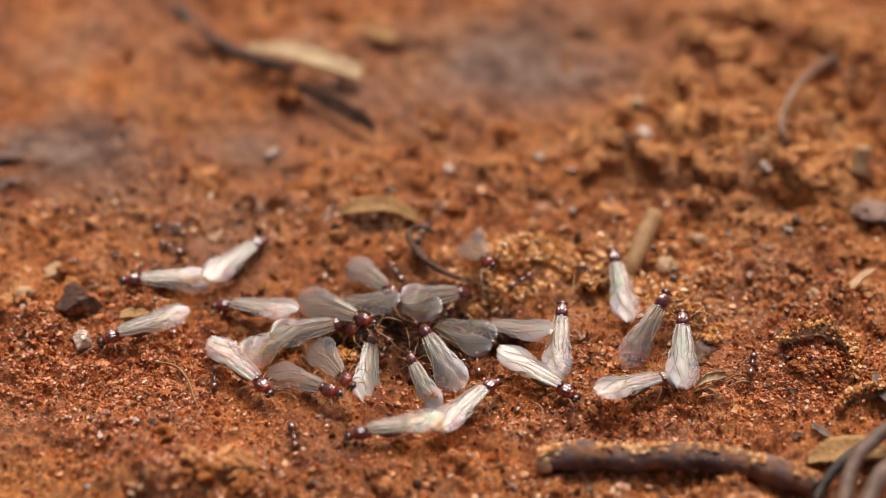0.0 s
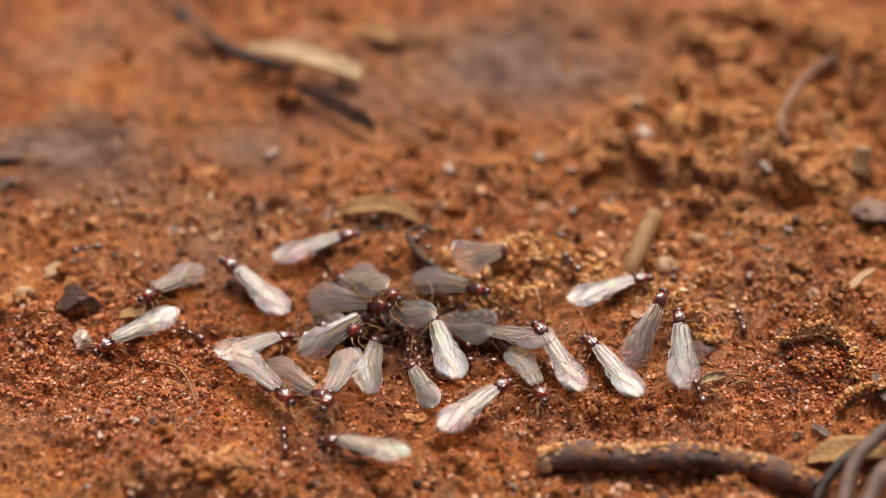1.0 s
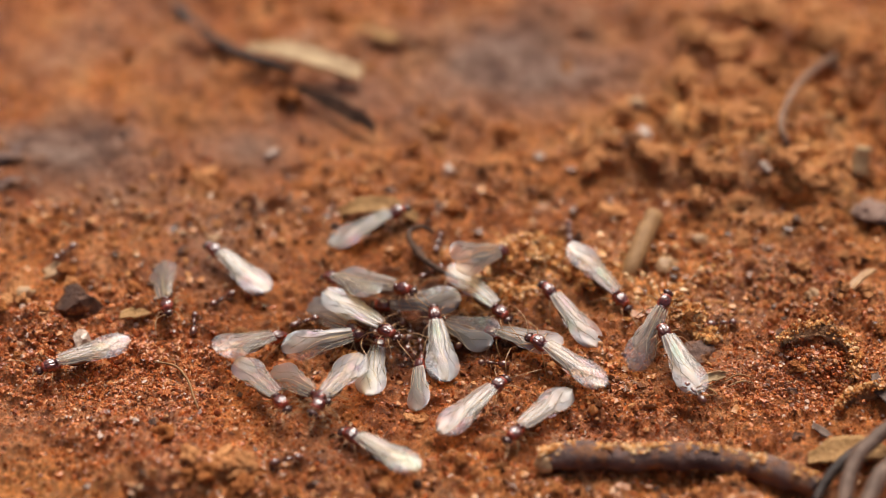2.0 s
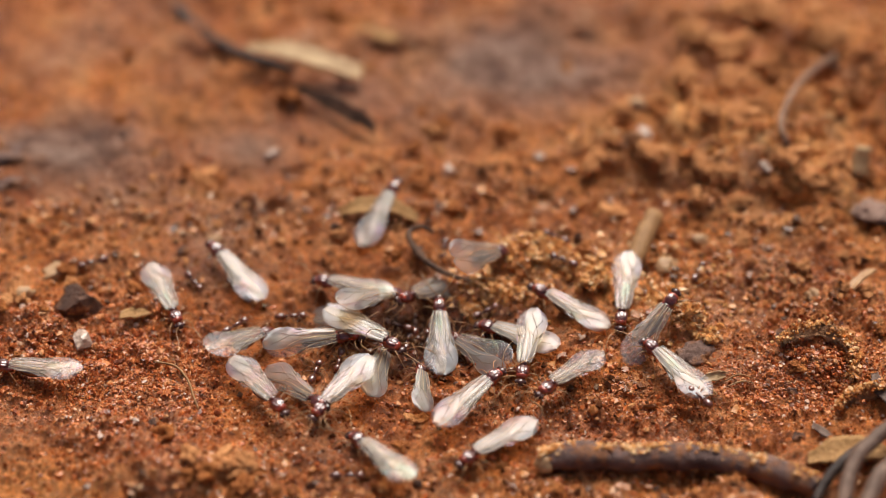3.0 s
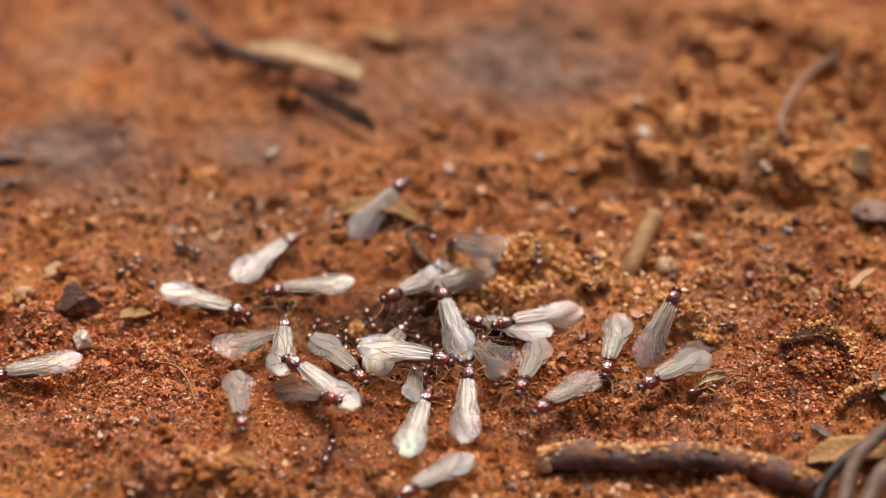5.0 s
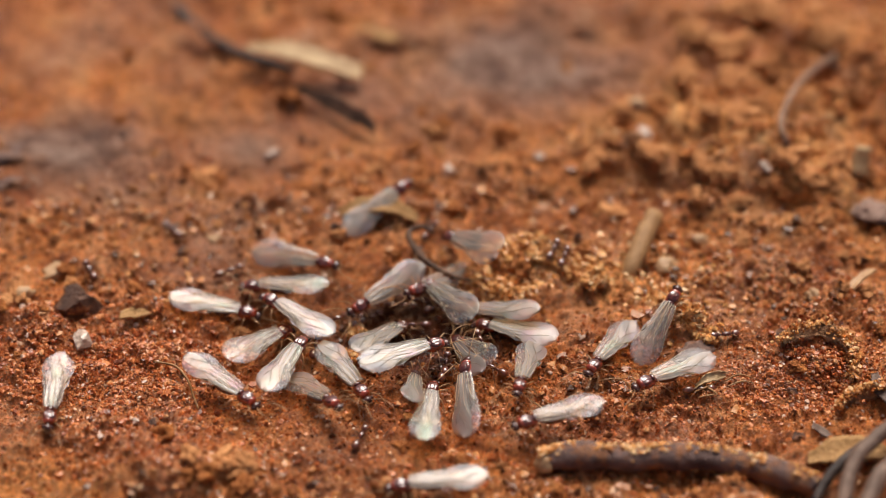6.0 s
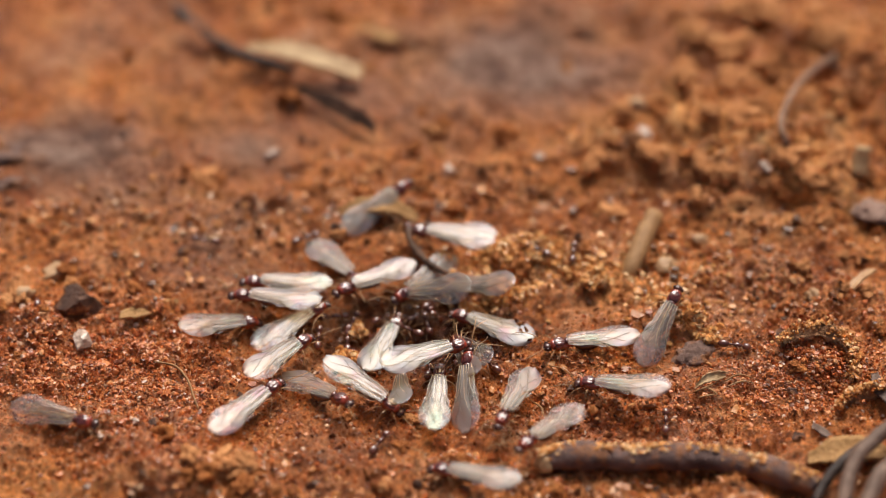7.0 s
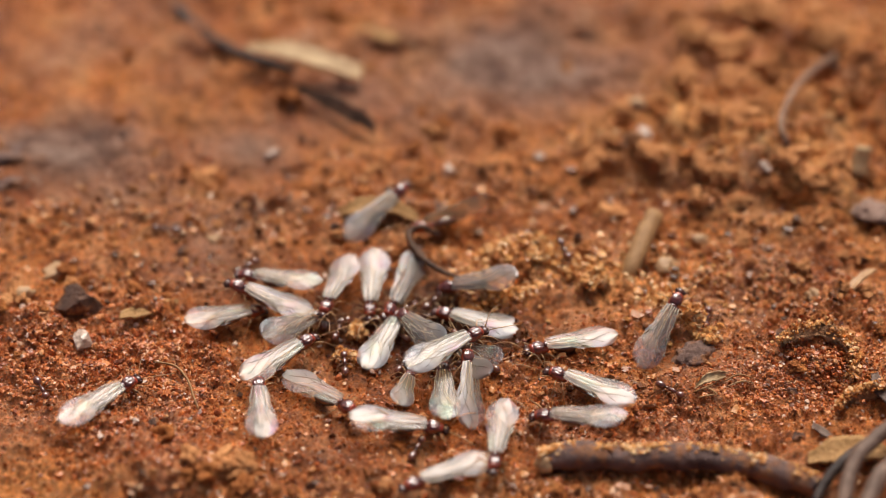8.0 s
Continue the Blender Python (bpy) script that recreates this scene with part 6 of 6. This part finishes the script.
    walk(WORKERS[10], [(0, at(-4.88, -3.46, 0.13, 116, 0)), (0.25, at(-1.98, -3.92, 0.16, 67, 0)), (0.5, at(0.93, -4.37, 0.19, 19, 0)), (0.75, at(-0.24, -2.81, 0.32, 58, 0)), (1, at(-1.4, -1.25, 0.45, 98, 0)), (1.5, at(0.06, -1.68, 0.45, 83, 0)), (1.7, at(0.35, -2.09, 0.44, 83, 0)), (2.07, at(-1.38, -3.77, 0.04, 25, 0)), (2.43, at(-3.1, -5.44, -0.36, -32, 0)), (2.8, at(-4.83, -7.11, -0.76, -89, 0)), (3.5, at(-12.89, -6.47, -0.19, -153, 0)), (3.9, at(-12.06, -8.32, -0.48, -100, 0)), (4.3, at(-11.23, -10.17, -0.78, -47, 0)), (4.7, at(-10.4, -12.02, -1.08, 7, 0)), (5.8, at(-17.82, -1.07, 0.27, 40, 0)), (6, at(-21.74, -3.37, 0.2, 28, 0)), (6.5, at(-19.26, -1.47, 0.25, 28, 0)), (7, at(-14.13, 1.37, 0.42, 27, 0)), (7.5, at(-17.87, -0.22, 0.29, 27, 0)), (8, at(-20.04, -2.71, 0.22, 41, 0))])
    walk(WORKERS[11], [(0, at(14.8, -4.9, 1.6, 150, 0)), (0.5, at(13.3, -4.2, 1.9, 158, 0)), (1, at(13.0, -3.9, 1.95, 120, 0)), (1.7, at(13.9, -2.6, 1.85, 70, 0)), (2.8, at(12.6, -3.3, 1.9, 130, 0)), (3.5, at(11.0, -3.9, 1.8, 175, 0)), (4.7, at(9.4, -3.0, 1.85, 110, 0)), (5.8, at(11.6, -2.2, 2.0, 60, 0)), (6.5, at(10.4, -1.4, 2.0, 117, 0)), (7, at(9.6, -2.0, 2.0, 140, 0)), (8, at(8.9, -0.4, 1.7, 100, 0))])
    walk(WORKERS[12], [(0, at(-10.46, -10.49, -1.02, 30, 0)), (1.5, at(-9.28, -11.89, -1.21, 43, 0)), (3, at(-8.18, -10.99, -1.32, 18, 0)), (4.5, at(-12.59, -13.11, -0.77, -24, 0)), (6, at(-7.1, -8.8, -1.1, 36, 0)), (8, at(-5.38, -8.72, -1.18, 23, 0))])
    walk(WORKERS[13], [(0, at(-4.81, -8.71, -1.2, 171, 0)), (1.5, at(-5.36, -10.06, -1.45, 148, 0)), (3, at(-2.5, -11.57, -1.54, 152, 0)), (4.5, at(-3.66, -9.36, -1.35, 204, 0)), (6, at(-3.11, -6.8, -0.66, 168, 0)), (8, at(-2.51, -10.09, -1.43, 178, 0))])
    walk(WORKERS[14], [(0, at(-5.86, -13.29, -1.39, -107, 0)), (1.5, at(-6.48, -10.85, -1.47, -119, 0)), (3, at(-10.24, -15.63, -0.57, -99, 0)), (4.5, at(-5.25, -15.22, -0.99, -94, 0)), (6, at(0.91, -9.06, -0.84, -67, 0)), (8, at(-7, -12.48, -1.41, -101, 0))])
    walk(WORKERS[15], [(0, at(-1.38, -7.51, -0.77, 62, 0)), (1.5, at(2.62, -9.32, -0.58, 41, 0)), (3, at(3.15, -12.5, -0.59, 18, 0)), (4.5, at(4.83, -12.85, -0.23, 4, 0)), (6, at(-0.23, -7.6, -0.68, 29, 0)), (8, at(-0.81, -6.91, -0.56, 52, 0))])
    walk(WORKERS[16], [(0, at(-3, -16.26, -0.7, 85, 0)), (1.5, at(-2.18, -15.29, -0.92, 96, 0)), (3, at(-2.8, -9.39, -1.33, 90, 0)), (4.5, at(-8.15, -11.77, -1.34, 84, 0)), (6, at(-8.23, -8.88, -1.02, 65, 0)), (8, at(-10.46, -10.49, -1.02, 76, 0))])
    walk(WORKERS[17], [(0, at(2, -15.86, -0.32, -155, 0)), (1.5, at(4.21, -16.21, 0.04, -189, 0)), (3, at(5.27, -18.03, 0.37, -170, 0)), (4.5, at(6.31, -20.46, 0.56, -155, 0)), (6, at(4.74, -17.15, 0.23, -215, 0)), (8, at(4.21, -16.21, 0.04, -228, 0))])
    walk(WORKERS[18], [(0, at(-28.75, 2.84, 0.52, 4, 0)), (0.5, at(-21.54, 1.56, 0.25, -1, 0)), (1.5, at(-20.13, -9.66, -0.25, 16, 0)), (1.57, at(-20.53, -9.31, -0.19, 67, 0)), (1.63, at(-20.94, -8.96, -0.14, 118, 0)), (1.7, at(-21.34, -8.6, -0.09, 170, 0)), (2.25, at(-23.34, -6.94, 0.09, 233, 0)), (2.8, at(-25.33, -5.27, 0.26, 297, 0)), (3, at(-25.33, -5.27, 0.26, 305, 0)), (3.5, at(-25.64, -5.04, 0.28, 297, 0)), (4, at(-25.55, -4.21, 0.28, 297, 0)), (4.5, at(-25.49, -3.62, 0.28, 289, 0)), (4.7, at(-26.05, -1.97, 0.32, 289, 0)), (5.07, at(-26.37, -0.27, 0.35, 347, 0)), (5.43, at(-26.69, 1.43, 0.38, 405, 0)), (5.8, at(-27.01, 3.13, 0.41, 462, 0)), (6.5, at(-33.54, 0.96, 0.8, 529, 0)), (7, at(-25.04, 1.06, 0.31, 528, 0)), (8, at(-29.31, 2.54, 0.55, 530, 0))])
    walk(WORKERS[19], [(0, at(-7.07, -9.3, -0.61, 46, 0)), (1.2, at(-8.18, -10.43, -0.67, 17, 0)), (1.8, at(-7.04, -10.36, -0.75, 64, 0)), (2.4, at(-5.91, -10.29, -0.82, 111, 0)), (3, at(-4.78, -10.21, -0.9, 158, 0)), (4.2, at(-9.34, -9.48, -0.42, 209, 0)), (4.8, at(-7.81, -9.91, -0.53, 268, 0)), (5.4, at(-6.29, -10.33, -0.65, 326, 0)), (6, at(-4.77, -10.75, -0.76, 385, 0)), (8, at(-5.38, -8.23, -0.46, 423, 0))])
    walk(WORKERS[20], [(0, at(0.34, -9.41, -0.49, 72, 0)), (1.2, at(0.9, -12.55, -0.54, 90, 0)), (3, at(-1.35, -12.19, -0.91, 105, 0)), (3.6, at(-1.92, -12.57, -0.92, 57, 0)), (4.2, at(-2.48, -12.94, -0.94, 10, 0)), (5.1, at(-1.07, -14.64, -0.38, 47, 0)), (6, at(0.33, -16.33, 0.17, 84, 0)), (8, at(1.46, -12.66, -0.42, 110, 0))])
    walk(WORKERS[21], [(0, at(-3.64, -10.03, -0.67, -26, 0)), (1.2, at(-4.75, -11.71, -0.99, 27, 0)), (2.1, at(-5.03, -12.03, -0.86, -12, 0)), (3, at(-5.3, -12.35, -0.74, -52, 0)), (4.2, at(-3.65, -9.19, -0.72, -64, 0)), (5.1, at(-3.36, -9.8, -0.71, -123, 0)), (6, at(-3.07, -10.4, -0.7, -181, 0)), (8, at(-4.76, -11.32, -0.99, -215, 0))])
    walk(WORKERS[22], [(0, at(-8.07, -13.95, -0.71, 112, 0)), (1.2, at(-2.47, -13.76, -0.9, 97, 0)), (3, at(-12.32, -17.67, 0.38, 74, 0)), (4.2, at(-5.2, -16.75, -0.19, 58, 0)), (6, at(-0.22, -16.99, 0.06, 93, 0)), (8, at(-3.56, -15.72, -0.47, 57, 0))])
    walk(WORKERS[23], [(0, at(3.7, -13.14, 0.07, 154, 0)), (1.2, at(2.05, -9.67, -0.24, 139, 0)), (3, at(2.01, -14.57, -0.06, 115, 0)), (4.2, at(4.22, -15, 0.38, 95, 0)), (6, at(3.7, -13.14, 0.07, 109, 0)), (7, at(3.12, -14.83, 0.22, 157, 0)), (8, at(2.54, -16.52, 0.37, 205, 0))])
    walk(WORKERS[24], [(0, at(-13.72, -12.67, -0.41, 20, 0)), (1.2, at(-12.69, -10.99, -0.52, 41, 0)), (3, at(-15.01, -9.69, -0.22, 4, 0)), (4.2, at(-13.6, -9.59, -0.31, 50, 0)), (6, at(-12.56, -13.43, -0.44, 79, 0)), (8, at(-12.18, -9.48, -0.43, 100, 0))])
    for k, thing in enumerate(ANTS + WORKERS):
        stride(thing, k)


motions()
